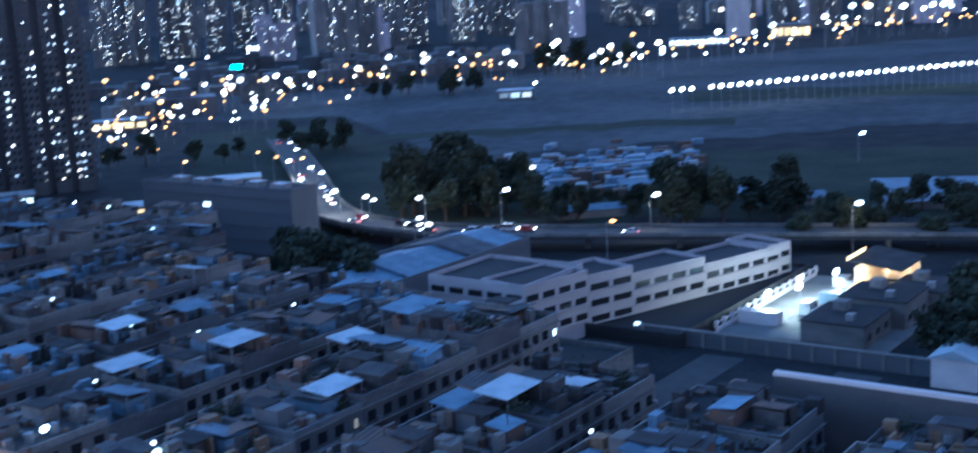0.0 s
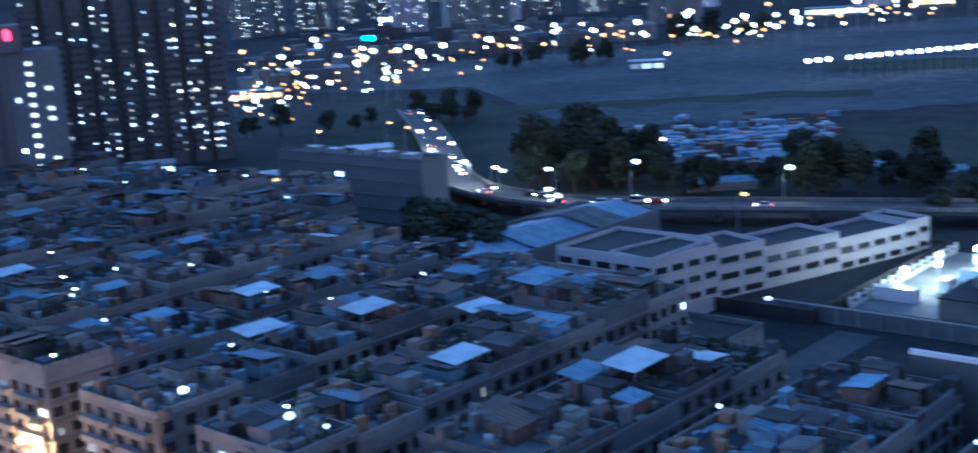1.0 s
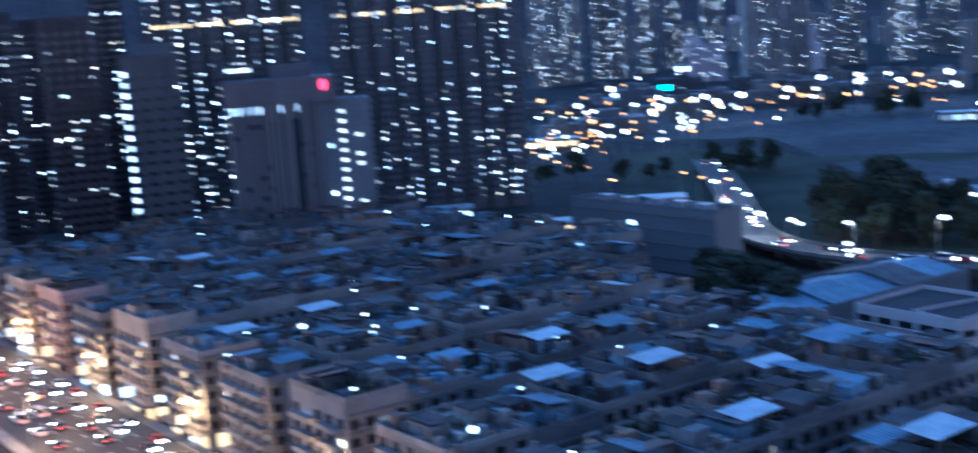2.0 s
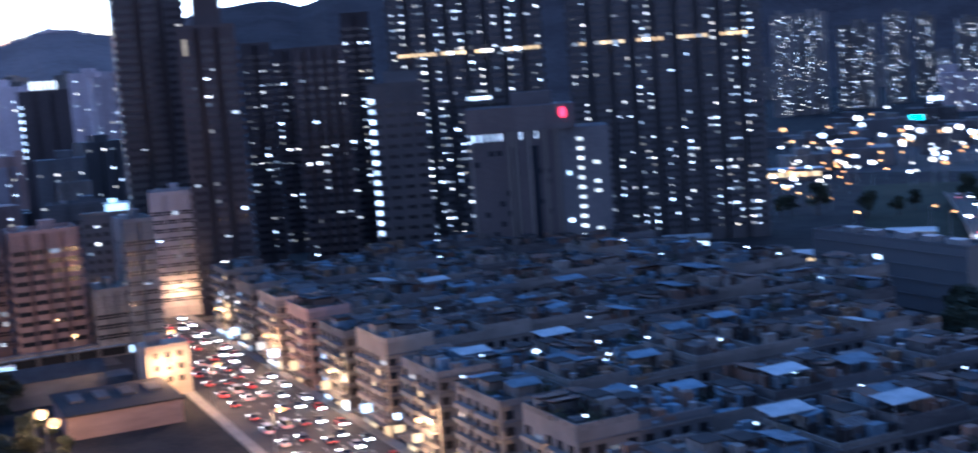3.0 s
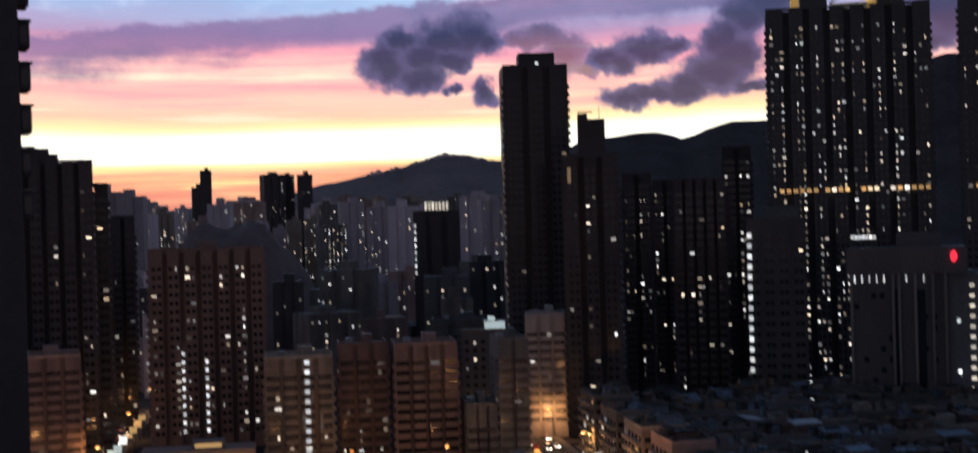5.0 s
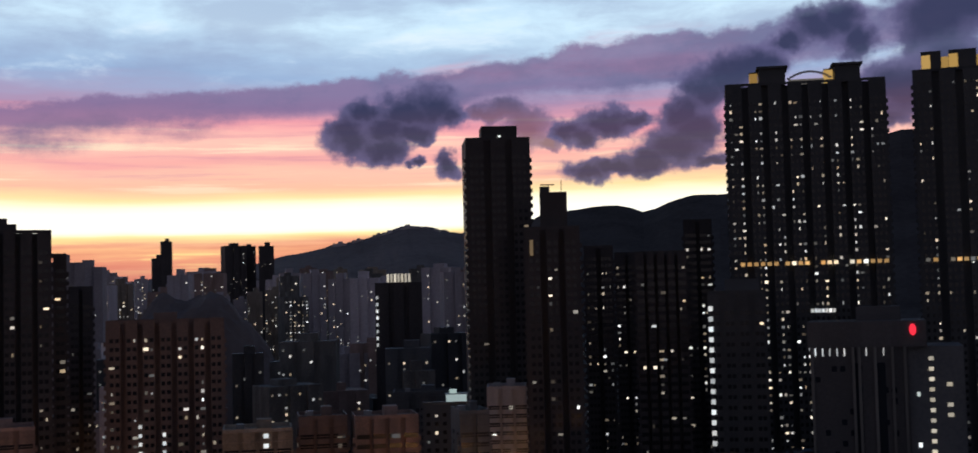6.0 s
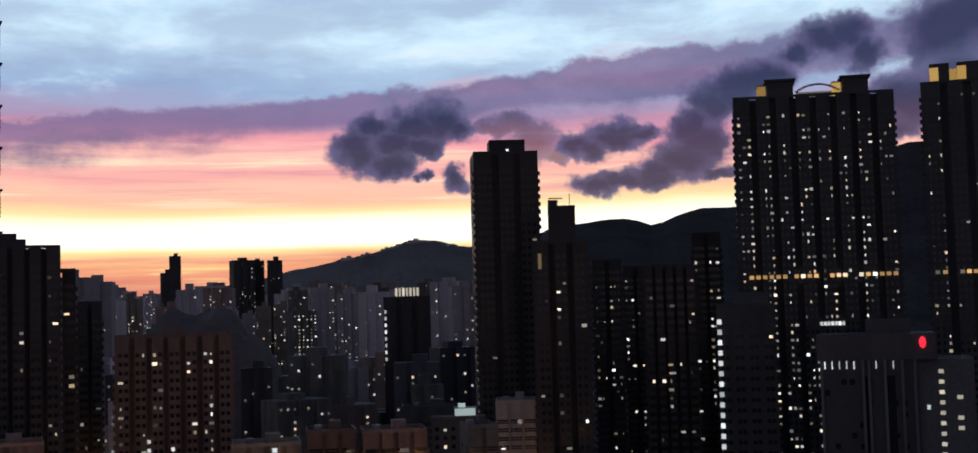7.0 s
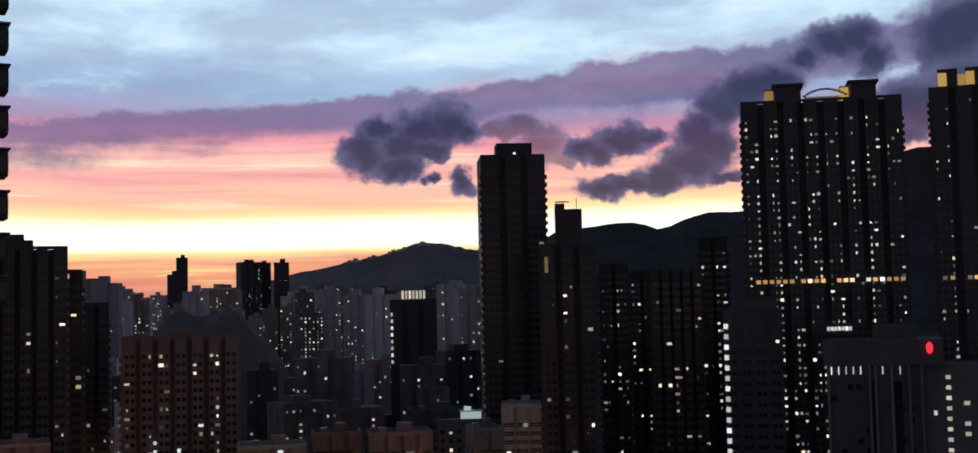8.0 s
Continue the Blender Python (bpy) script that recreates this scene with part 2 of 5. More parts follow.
M = dict(
    ground=surface("ground_earth", (0.022, 0.025, 0.028), (0.045, 0.045, 0.045), 0.12, 0.98, bump=0.4, spec=0.05),
    plain=surface("bare_ground", (0.10, 0.106, 0.112), (0.05, 0.055, 0.06), 0.02, 0.98, bump=0.3, spec=0.08),
    grass=surface("grass_land", (0.03, 0.04, 0.03), (0.055, 0.06, 0.045), 0.06, 0.98, bump=0.5, spec=0.05),
    asphalt=surface("asphalt", (0.05, 0.05, 0.052), (0.075, 0.073, 0.07), 0.4, 0.8),
    paving=surface("paving", (0.2, 0.19, 0.18), (0.27, 0.26, 0.24), 0.5, 0.9),
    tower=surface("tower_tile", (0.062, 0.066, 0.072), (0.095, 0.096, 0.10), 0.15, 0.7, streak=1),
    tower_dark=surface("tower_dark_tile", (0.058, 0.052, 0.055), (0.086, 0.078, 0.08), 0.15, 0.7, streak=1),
    tower_pink=surface("tower_pink_tile", (0.25, 0.175, 0.15), (0.18, 0.125, 0.11), 0.15, 0.75, streak=1),
    tower_blue=surface("tower_grey_tile", (0.10, 0.11, 0.12), (0.15, 0.155, 0.165), 0.15, 0.7, streak=1),
    concrete=surface("stained_concrete", (0.235, 0.228, 0.215), (0.12, 0.118, 0.112), 0.3, 0.9, streak=1, vary=0.2),
    cream=surface("cream_render", (0.43, 0.36, 0.29), (0.25, 0.21, 0.17), 0.3, 0.9, streak=1, vary=0.2),
    rose=surface("rose_render", (0.40, 0.28, 0.245), (0.24, 0.175, 0.155), 0.3, 0.9, streak=1, vary=0.2),
    white=surface("white_paint", (0.72, 0.68, 0.66), (0.56, 0.53, 0.52), 0.3, 0.8, streak=1, vary=0.05),
    school=surface("school_paint", (0.44, 0.415, 0.42), (0.35, 0.33, 0.335), 0.3, 0.8, streak=1, vary=0.05),
    office=surface("office_cladding", (0.128, 0.124, 0.13), (0.095, 0.092, 0.098), 0.2, 0.6, streak=1),
    roof=surface("roof_screed", (0.06, 0.06, 0.065), (0.12, 0.12, 0.12), 0.35, 0.95, bump=0.4, vary=0.3),
    roof_dark=surface("roof_felt", (0.025, 0.025, 0.028), (0.05, 0.05, 0.05), 0.35, 0.95, bump=0.4, vary=0.25),
    tin=surface("blue_sheet_metal", (0.19, 0.27, 0.35), (0.11, 0.16, 0.215), 0.5, 0.65, 0.1, vary=0.3),
    tin_white=surface("pale_sheet_metal", (0.54, 0.60, 0.64), (0.36, 0.42, 0.46), 0.5, 0.65, 0.1, vary=0.15),
    tin_rust=surface("rusty_sheet_metal", (0.16, 0.10, 0.07), (0.10, 0.09, 0.085), 0.5, 0.75, 0.1, vary=0.3),
    steel=surface("galvanised_steel", (0.32, 0.33, 0.34), (0.24, 0.25, 0.26), 1.0, 0.5, 0.5),
    dark_metal=surface("dark_metal", (0.05, 0.05, 0.055), (0.08, 0.08, 0.085), 1.0, 0.5, 0.3),
    # hill colour paled towards pink, with the haze of distance painted in
    hill=surface("wooded_hill_haze", (0.135, 0.108, 0.105), (0.20, 0.165, 0.16), 0.01, 0.95, bump=0.6, vary=0.02),
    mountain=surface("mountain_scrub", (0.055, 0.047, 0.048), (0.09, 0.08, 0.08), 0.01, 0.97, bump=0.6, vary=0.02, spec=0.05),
    bark=surface("bark", (0.10, 0.075, 0.055), (0.06, 0.045, 0.035), 2.0, 0.95),
    leaf=surface("foliage", (0.03, 0.042, 0.028), (0.052, 0.062, 0.04), 1.2, 0.8, bump=0.1, vary=0.3),
    pane=glass("dark_glass", (0.02, 0.022, 0.026)),
    curtain=glass("curtain_wall_glass", (0.025, 0.03, 0.04), 0.08),
    lit=glowing("lit_window", [(1, 0.78, 0.5), (1, 0.9, 0.72), (0.92, 0.98, 1), (1, 0.68, 0.34), (0.95, 1, 0.92)], 0.66, 0.9),
    lit_dim=glowing("dim_lit_window", [(1, 0.75, 0.48), (1, 0.88, 0.7), (0.85, 0.95, 1)], 0.14, 0.8),
    lit_white=glowing("white_light", [(0.9, 0.97, 1), (1, 0.98, 0.92), (0.85, 1, 0.96)], 0.9, 0.5),
    lit_cool=glowing("stair_light", [(0.9, 0.98, 1), (1, 1, 0.96)], 0.6, 0.4),
    lit_stair=glowing("warm_stair_light", [(1, 0.88, 0.66), (1, 0.92, 0.75)], 0.5, 0.3),
    lit_amber=glowing("amber_light", [(1, 0.52, 0.16), (1, 0.62, 0.24)], 0.55, 0.4),
    sodium=glowing("sodium_lamp", [(1, 0.36, 0.07), (1, 0.46, 0.12)], 0.95, 0.3),
    flood=glowing("flood_lamp", [(1, 0.86, 0.62), (0.9, 0.97, 1), (1, 0.72, 0.4), (1, 0.9, 0.72)], 1.7, 0.6),
    red=glowing("red_sign", [(1, 0.02, 0.04), (1, 0.03, 0.06)], 1.0, 0.1),
    tail=glowing("tail_lamp", [(1, 0.05, 0.03), (1, 0.1, 0.05)], 1.6, 0.4),
    head=glowing("head_lamp", [(1, 0.88, 0.66), (1, 0.8, 0.5), (1, 0.95, 0.85)], 5.0, 0.5),
    far_lit=glowing("far_windows", [(1, 0.78, 0.5), (1, 0.92, 0.75), (0.9, 0.97, 1), (1, 0.7, 0.4)], 0.62, 0.9, island=True),
    far_white=glowing("far_floodlights", [(1, 0.93, 0.8), (0.92, 0.98, 1), (1, 0.8, 0.5)], 1.2, 0.6, island=True),
    # golden light on roof walls, put in as the walls' own glow
    gold=glowing("golden_wall_glow", [(1, 0.58, 0.14), (1, 0.66, 0.22)], 0.32, 0.3),
    screen=glowing("glowing_roof_sign", [(0.75, 1, 0.92), (0.8, 1, 1)], 0.45, 0.2),
    # tile of distant blocks, paled towards mauve: distance haze put into the colour
    far_haze=surface("far_haze_tile", (0.56, 0.51, 0.54), (0.42, 0.38, 0.40), 0.1, 0.8, streak=1, vary=0.3),
    wood=surface("timber", (0.16, 0.11, 0.07), (0.24, 0.17, 0.11), 1.0, 0.8),
    yard=surface("yard_slab", (0.2, 0.2, 0.19), (0.13, 0.13, 0.125), 0.3, 0.85),
    car_white=surface("white_car_paint", (0.62, 0.62, 0.62), (0.58, 0.58, 0.58), 0.3, 0.35, bump=0.0, vary=0.05),
    car_red=surface("red_car_paint", (0.36, 0.03, 0.03), (0.32, 0.03, 0.03), 0.3, 0.35, bump=0.0, vary=0.1),
    car_dark=surface("dark_car_paint", (0.04, 0.045, 0.05), (0.05, 0.05, 0.06), 0.3, 0.35, bump=0.0, vary=0.2),
    tyre=surface("rubber", (0.02, 0.02, 0.02), (0.03, 0.03, 0.03), 2.0, 0.9),
    marking=surface("road_marking", (0.7, 0.7, 0.66), (0.5, 0.5, 0.48), 2.0, 0.8),
    teal=glowing("teal_sign", [(0.1, 0.9, 0.95), (0.2, 1, 0.9)], 1.0, 0.2),
)


# ---- building blocks ----
def spot(bearing, distance, z=0.0):
    """A place by its bearing (degrees, to the left of north) and distance from the foot of the camera's house."""
    a = radians(bearing)
    return Vector((-math.sin(a) * distance, math.cos(a) * distance, z))


U = Vector((-0.758, 0.652, 0))   # along the main street, away
V = Vector((0.652, 0.758, 0))    # across it, along the side streets
GRID_TURN = 49.3


def plan(a, b, z=0.0):
    return U * a + V * b + Vector((0, 0, z))


def thing(name, at, turn, label, category, group="", kind=""):
    ob = new(name)
    ob.empty_display_size = 0.5
    ob.matrix_basis = Matrix.Translation(at) @ Matrix.Rotation(radians(turn), 4, "Z")
    return tagged(ob, label, category, group, kind)


def solid(name, verts, faces, mat):
    mesh = bpy.data.meshes.new(name)
    mesh.from_pydata(verts, [], faces)
    mesh.materials.append(mat)
    mesh.update()
    return mesh


def part(name, data, parent, mat=None, label="", kind="", at=(0, 0, 0), size=(1, 1, 1), turn=0.0):
    """One mesh object under a thing or a part."""
    if isinstance(data, bmesh.types.BMesh):
        mesh = bpy.data.meshes.new(name)
        data.normal_update()
        data.to_mesh(mesh)
        data.free()
        mesh.materials.append(mat)
        data = mesh
    ob = new(name, data)
    ob.parent = parent
    ob.matrix_basis = Matrix.LocRotScale(at, Euler((0, 0, radians(turn))), size)
    return tagged(ob, label, kind=kind)


CACHE = {}


def unit_box(mat):
    """A box of one metre, its base at z = 0, bevelled a little; one mesh for each material."""
    key = ("box", mat.name)
    if key not in CACHE:
        v = [(x, y, z) for z in (0, 1) for x, y in ((-0.5, -0.5), (0.5, -0.5), (0.5, 0.5), (-0.5, 0.5))]
        f = [(3, 2, 1, 0), (4, 5, 6, 7), (0, 1, 5, 4), (1, 2, 6, 5), (2, 3, 7, 6), (3, 0, 4, 7)]
        CACHE[key] = solid("box", v, f, mat)
    return CACHE[key]


def unit_ball(mat):
    key = ("ball", mat.name)
    if key not in CACHE:
        bm = bmesh.new()
        bmesh.ops.create_icosphere(bm, subdivisions=2, radius=0.5)
        mesh = bpy.data.meshes.new("ball")
        bm.to_mesh(mesh)
        bm.free()
        mesh.materials.append(mat)
        CACHE[key] = mesh
    return CACHE[key]


def ball(name, parent, mat, at, size, label=""):
    return part(name, unit_ball(mat), parent, None, label, "", at, size)


def box(name, parent, mat, at, size, turn=0.0, label="", kind=""):
    return part(name, unit_box(mat), parent, None, label, kind, at, size, turn)


def boxes_mesh(name, boxes, mat):
    """Many boxes (centre x, y, base z, sizes) in one mesh."""
    v, f = [], []
    for cx, cy, z, sx, sy, sz in boxes:
        i = len(v)
        v += [(cx + dx * sx / 2, cy + dy * sy / 2, z + dz * sz) for dz in (0, 1) for dx, dy in ((-1, -1), (1, -1), (1, 1), (-1, 1))]
        f += [tuple(i + k for k in q) for q in ((3, 2, 1, 0), (4, 5, 6, 7), (0, 1, 5, 4), (1, 2, 6, 5), (2, 3, 7, 6), (3, 0, 4, 7))]
    return solid(name, v, f, mat)


def prism(name, outline, z0, z1, mat):
    """An upright prism over an outline that runs anticlockwise."""
    k = len(outline)
    v = [(x, y, z) for z in (z0, z1) for x, y in outline]
    f = [tuple(range(k))[::-1], tuple(range(k, 2 * k))] + [(i, (i + 1) % k, k + (i + 1) % k, k + i) for i in range(k)]
    return solid(name, v, f, mat)


def notched(width, depth, bays, notch):
    """Outline of a slab whose front and back are broken into bays by narrow light wells."""
    front = []
    step = width / bays
    gap = step * 0.16
    for i in range(bays):
        x0, x1 = -width / 2 + i * step, -width / 2 + (i + 1) * step
        front += [(x0 + (gap if i else 0), -depth / 2), (x1 - (gap if i < bays - 1 else 0), -depth / 2)]
        if i < bays - 1:
            front += [(x1 - gap, -depth / 2 + notch), (x1 + gap, -depth / 2 + notch)]
    return front + [(-x, -y) for x, y in front]


rng = random.Random(7)


def windows(house, columns, floors, lit, y, size, z0, pitch, mats, dark=True, side=0, most=26, skip=()):
    """Panes in a face of a house: the unlit ones as one part of small panes, each lit one an object. side 0: front (-y), 1: right (+x), -1: left."""
    w, h = size
    plain, rest, made = [], [], 0
    for ci, x in enumerate(columns):
        keen = rng.choice((0.1, 0.3, 0.7, 1.0, 1.3, 1.7)) if len(columns) > 3 else 1.0
        near = 1.0
        for k in range(floors):
            if k in skip:
                continue
            z = z0 + k * pitch
            on = rng.random() < lit * keen * near * 1.2
            near = 1.35 if on else max(0.85, near * 0.85)   # lit flats come in clusters
            if side:
                at, dims = (y, x, z), (0.16, w, h)
            else:
                at, dims = (x, y, z), (w, 0.16, h)
            if on:
                ww = rng.choice((0.4, 0.55, 0.75, 0.95, 1.3))
                hh = rng.choice((0.55, 0.7, 0.85))
                dims = (dims[0] if side else w * ww, w * ww if side else dims[1], h * hh)
                made += 1
                if made <= most:
                    box("lit_window", house, rng.choice(mats), at, dims)
                else:
                    rest.append((*at, *dims))
            elif dark:
                plain.append((at[0], at[1], at[2], dims[0] * (0.6 if side else 1), dims[1] * (1 if side else 0.6), dims[2]))
    if rest:
        part("lit_glazing", boxes_mesh("lit_glazing", rest, M["far_lit"]), house, kind="stuff", label="further lit windows")
    if plain:
        part("dark_glazing", boxes_mesh("dark_glazing", plain, M["pane"]), house, kind="stuff", label="rows of dark window panes")


def sills(house, width, depth, floors, z0, pitch, mat, y):
    """Thin slab edges, floor by floor."""
    rows = [(0, y, z0 + k * pitch, width, 0.3, 0.25) for k in range(floors)]
    part("floor_band", boxes_mesh("floor_band", rows, mat), house, kind="stuff")


def tower(label, az0, az1, distance, top, mat, bays=4, depth=22, pitch=3.0, lit=0.12, wide=1.3, per_bay=2, twist=0.0, podium=0.0,
          mats=None, name="apartment_tower", notch=2.6, base=0.0, side_lit=0.06, fins=True):
    """A high block between two bearings; its front faces the camera's house, but for twist."""
    mid = (az0 + az1) / 2
    width = 2 * distance * math.tan(radians(abs(az0 - az1) / 2))
    house = thing(name, spot(mid, distance + depth / 2, base), mid + twist, label, "apartment tower" if "office" not in name else "office tower")
    part("wall", prism("wall", notched(width, depth, bays, notch), 0, top - base, mat), house)
    floors = int((top - base - 8) / pitch)
    step = width / bays
    cols = [-width / 2 + (i + (j + 1) / (per_bay + 1)) * step for i in range(bays) for j in range(per_bay)]
    mats = mats or [M["lit"], M["lit"], M["lit_dim"]]
    windows(house, cols, floors, lit, -depth / 2 - 0.02, (wide, 1.35), 5.5, pitch, mats)
    windows(house, [-depth * 0.25, depth * 0.2], floors, side_lit, -width / 2 - 0.02, (wide, 1.35), 5.5, pitch, [M["lit_dim"]], side=-1)
    windows(house, [-depth * 0.25, depth * 0.2], floors, side_lit, width / 2 + 0.02, (wide, 1.35), 5.5, pitch, [M["lit_dim"]], side=1)
    # parapet and plant rooms
    part("parapet", boxes_mesh("parapet", [(0, -depth / 2 + 0.3, 0, width, 0.4, 1.1), (0, depth / 2 - 0.3, 0, width, 0.4, 1.1),
                                           (-width / 2 + 0.3, 0, 0, 0.4, depth - 1.2, 1.1), (width / 2 - 0.3, 0, 0, 0.4, depth - 1.2, 1.1)], mat), house, at=(0, 0, top - base))
    if fins:
        # bay-window ledges and air-conditioner hoods that break the outline of the flank
        hoods = [(s * (width / 2 + 0.35), y, 4.4 + k * pitch, 0.8, 2.2, 1.5) for k in range(floors) for s in (-1, 1) for y in (-depth / 2 + 1.6,)]
        part("flank_moulding", boxes_mesh("flank_moulding", hoods, mat), house, kind="stuff", label="stacked bay windows on the flank")
    return house, width, top - base


def crown(house, at, size, mat, name="plant_room"):
    return box(name, house, mat, at, size)


# ---- ground and distance ----
def make_ground():
    size, cells = 4600, 60
    v, f = [], []
    for j in range(cells + 1):
        for i in range(cells + 1):
            v.append((-size + 2 * size * i / cells, -size * 0.4 + 1.4 * size * j / cells, 0))
    for j in range(cells):
        for i in range(cells):
            k = j * (cells + 1) + i
            f.append((k, k + 1, k + cells + 2, k + cells + 1))
    tagged(new("ground", solid("ground", v, f, M["ground"])), "dark city ground reaching the hills", "ground", kind="structure")


def ridge(name, label, profile, distance, back, mat):
    """A range of hills: crest heights by bearing, with slopes to the front and the back, roughened."""
    v, f = [], []
    az0, az1 = profile[0][0], profile[-1][0]
    cols, rows = 150, 12
    for i in range(cols + 1):
        az = az0 + (az1 - az0) * i / cols
        top = np.interp(az if az0 < az1 else -az, [p[0] if az0 < az1 else -p[0] for p in profile], [p[1] for p in profile])
        crest = EYE + distance * math.tan(radians(float(top)))
        for j in range(rows + 1):
            s = j / rows
            d = distance - back * (1 - s)
            rough = noise.noise(Vector((az * 0.9, s * 3, 1.3))) * 0.10 + noise.noise(Vector((az * 4, s * 9, 4.1))) * 0.035
            z = crest * (s ** 1.25) * (1 + rough * (1.2 - s)) + (noise.noise(Vector((az * 7, 0, 2))) * 5 if j == rows else 0)
            v.append(spot(az, d, max(0, z) - (2 if j == 0 else 0)))
        v.append(spot(az, distance + back, -2))
    n = rows + 2
    for i in range(cols):
        for j in range(n - 1):
            k = i * n + j
            f.append((k, k + n, k + n + 1, k + 1))
    tagged(new(name, solid(name, v, f, mat)), label, "hill", kind="structure")


make_ground()
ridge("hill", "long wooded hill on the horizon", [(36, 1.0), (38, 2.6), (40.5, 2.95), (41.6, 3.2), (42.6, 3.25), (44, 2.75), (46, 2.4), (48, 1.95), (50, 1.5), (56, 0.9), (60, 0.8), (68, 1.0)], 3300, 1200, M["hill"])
ridge("mountain_range", "dark mountain ridge under the sunset sky", [(-40, 3.5), (-10, 4.4), (8, 5.6), (16, 6.4), (21, 6.6), (24, 5.6), (27, 4.3), (29.4, 4.3), (30.6, 4.05), (31.8, 3.55), (33.3, 3.95), (34.4, 3.85), (36.5, 3.6), (38, 2.7), (40, 1.6), (43, 0.4)], 4300, 1500, M["mountain"])


def sector(name, label, mat, az0, az1, near, far, z, ragged=20.0, rows=8, cols=48):
    """A sheet of land between two bearings, with ragged edges."""
    v, f = [], []
    for i in range(cols + 1):
        az = az0 + (az1 - az0) * i / cols
        d0 = near(az) + ragged * noise.noise(Vector((az * 0.45, 3.1, z)))
        d1 = far(az) + ragged * noise.noise(Vector((az * 0.45, 9.7, z)))
        for j in range(rows + 1):
            v.append(spot(az, d0 + (d1 - d0) * j / rows, z))
    for i in range(cols):
        for j in range(rows):
            k = i * (rows + 1) + j
            f.append((k, k + 1, k + rows + 2, k + rows + 1))
    mesh = solid(name, v, f, mat)
    tagged(new(name, mesh), label, "ground", kind="structure")


sector("bare_land", "wide pale bare land of a cleared airfield", M["plain"], 9, -32, lambda a: 560 + 4 * abs(a + 8) + 190 * min(1, max(0, (a + 2.5) / 4)), lambda a: 1010 + 14 * max(0, -a - 4), 0.12)
sector("dark_grass", "dark strip of rough grass", M["grass"], -14, -32, lambda a: 760, lambda a: 830, 0.2, 12)
sector("dark_grass_patch", "dark rough grass along bare land", M["grass"], 0, -16, lambda a: 640, lambda a: 668, 0.2, 16)
sector("rough_land", "dark overgrown land by the road", M["grass"], 8, -32, lambda a: 395, lambda a: 548 + 190 * min(1, max(0, (a + 2.5) / 4)), 0.12, 14)


def strip(name, label, mat, points, width, z, kind="structure", category="road"):
    """A band along a polyline (x, y)."""
    v, f = [], []
    for i, p in enumerate(points):
        a, b = Vector(points[max(0, i - 1)]), Vector(points[min(len(points) - 1, i + 1)])
        side = (b - a).normalized()
        side = Vector((-side.y, side.x))
        for s in (-0.5, 0.5):
            q = Vector(p) + side * width * s
            v.append((q.x, q.y, z))
    for i in range(len(points) - 1):
        f.append((2 * i + 1, 2 * i, 2 * i + 2, 2 * i + 3))
    return tagged(new(name, solid(name, v, f, mat)), label, category, kind=kind)


def uv(a, b):
    p = plan(a, b)
    return (p.x, p.y)


strip("road", "busy main road under orange lamps", M["asphalt"], [uv(a, 78) for a in range(20, 760, 20)], 24, 0.06)
strip("road_side", "side street between high blocks", M["asphalt"], [uv(a, -66) for a in range(300, 760, 20)], 15, 0.06)
strip("road_cross", "cross street before the apartment blocks", M["asphalt"], [uv(386, b) for b in range(-160, 68, 12)], 14, 0.1)
for k in range(15):
    strip(f"lane_{k}", "narrow dark back street", M["asphalt"], [uv(52 + 27.3 * k, b) for b in (92, 130, 170, 225)], 8.5, 0.09)
for n_, b in (("pavement_west", 64.5), ("pavement_east", 90.2)):
    ob = tagged(new(n_, boxes_mesh(n_, [(0, 0, 0, 2.6, 700, 0.22)], M["paving"])), "raised concrete pavement with kerb", "pavement", kind="structure")
    ob.matrix_basis = Matrix.Translation(plan(400, b)) @ Matrix.Rotation(radians(GRID_TURN), 4, "Z")
marks = tagged(new("road_marking", boxes_mesh("road_marking", [(b - 78, a - 400, 0.07, 0.18, 3.0, 0.012) for a in range(110, 690, 8) for b in (73.2, 77, 80.8, 84.6)], M["marking"])), "worn white lane dashes", "road marking", kind="stuff")
marks.matrix_basis = Matrix.Translation(plan(400, 78)) @ Matrix.Rotation(radians(GRID_TURN), 4, "Z")

# ---- high towers ----
def lights_column(house, x, y, z0, step, count, size, mat, name="stair_window"):
    for k in range(count):
        box(name, house, M[mat], (x, y, z0 + k * step), size)


def at_bearing(az, mid, distance):
    """Sideways place on a front that faces the camera's house."""
    return distance * math.tan(radians(mid - az))


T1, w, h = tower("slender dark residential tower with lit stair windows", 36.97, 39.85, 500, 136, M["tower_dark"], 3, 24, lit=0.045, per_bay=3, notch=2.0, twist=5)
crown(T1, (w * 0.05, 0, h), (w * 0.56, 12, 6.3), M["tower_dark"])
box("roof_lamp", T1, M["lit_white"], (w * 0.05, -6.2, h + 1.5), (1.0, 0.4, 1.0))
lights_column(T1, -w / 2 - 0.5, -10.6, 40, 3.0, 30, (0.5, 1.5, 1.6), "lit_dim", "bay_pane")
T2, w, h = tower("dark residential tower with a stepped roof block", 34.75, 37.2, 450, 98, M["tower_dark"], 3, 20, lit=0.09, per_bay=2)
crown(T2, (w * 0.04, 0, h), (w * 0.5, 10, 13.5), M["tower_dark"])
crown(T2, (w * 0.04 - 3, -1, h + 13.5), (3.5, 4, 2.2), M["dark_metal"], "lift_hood")
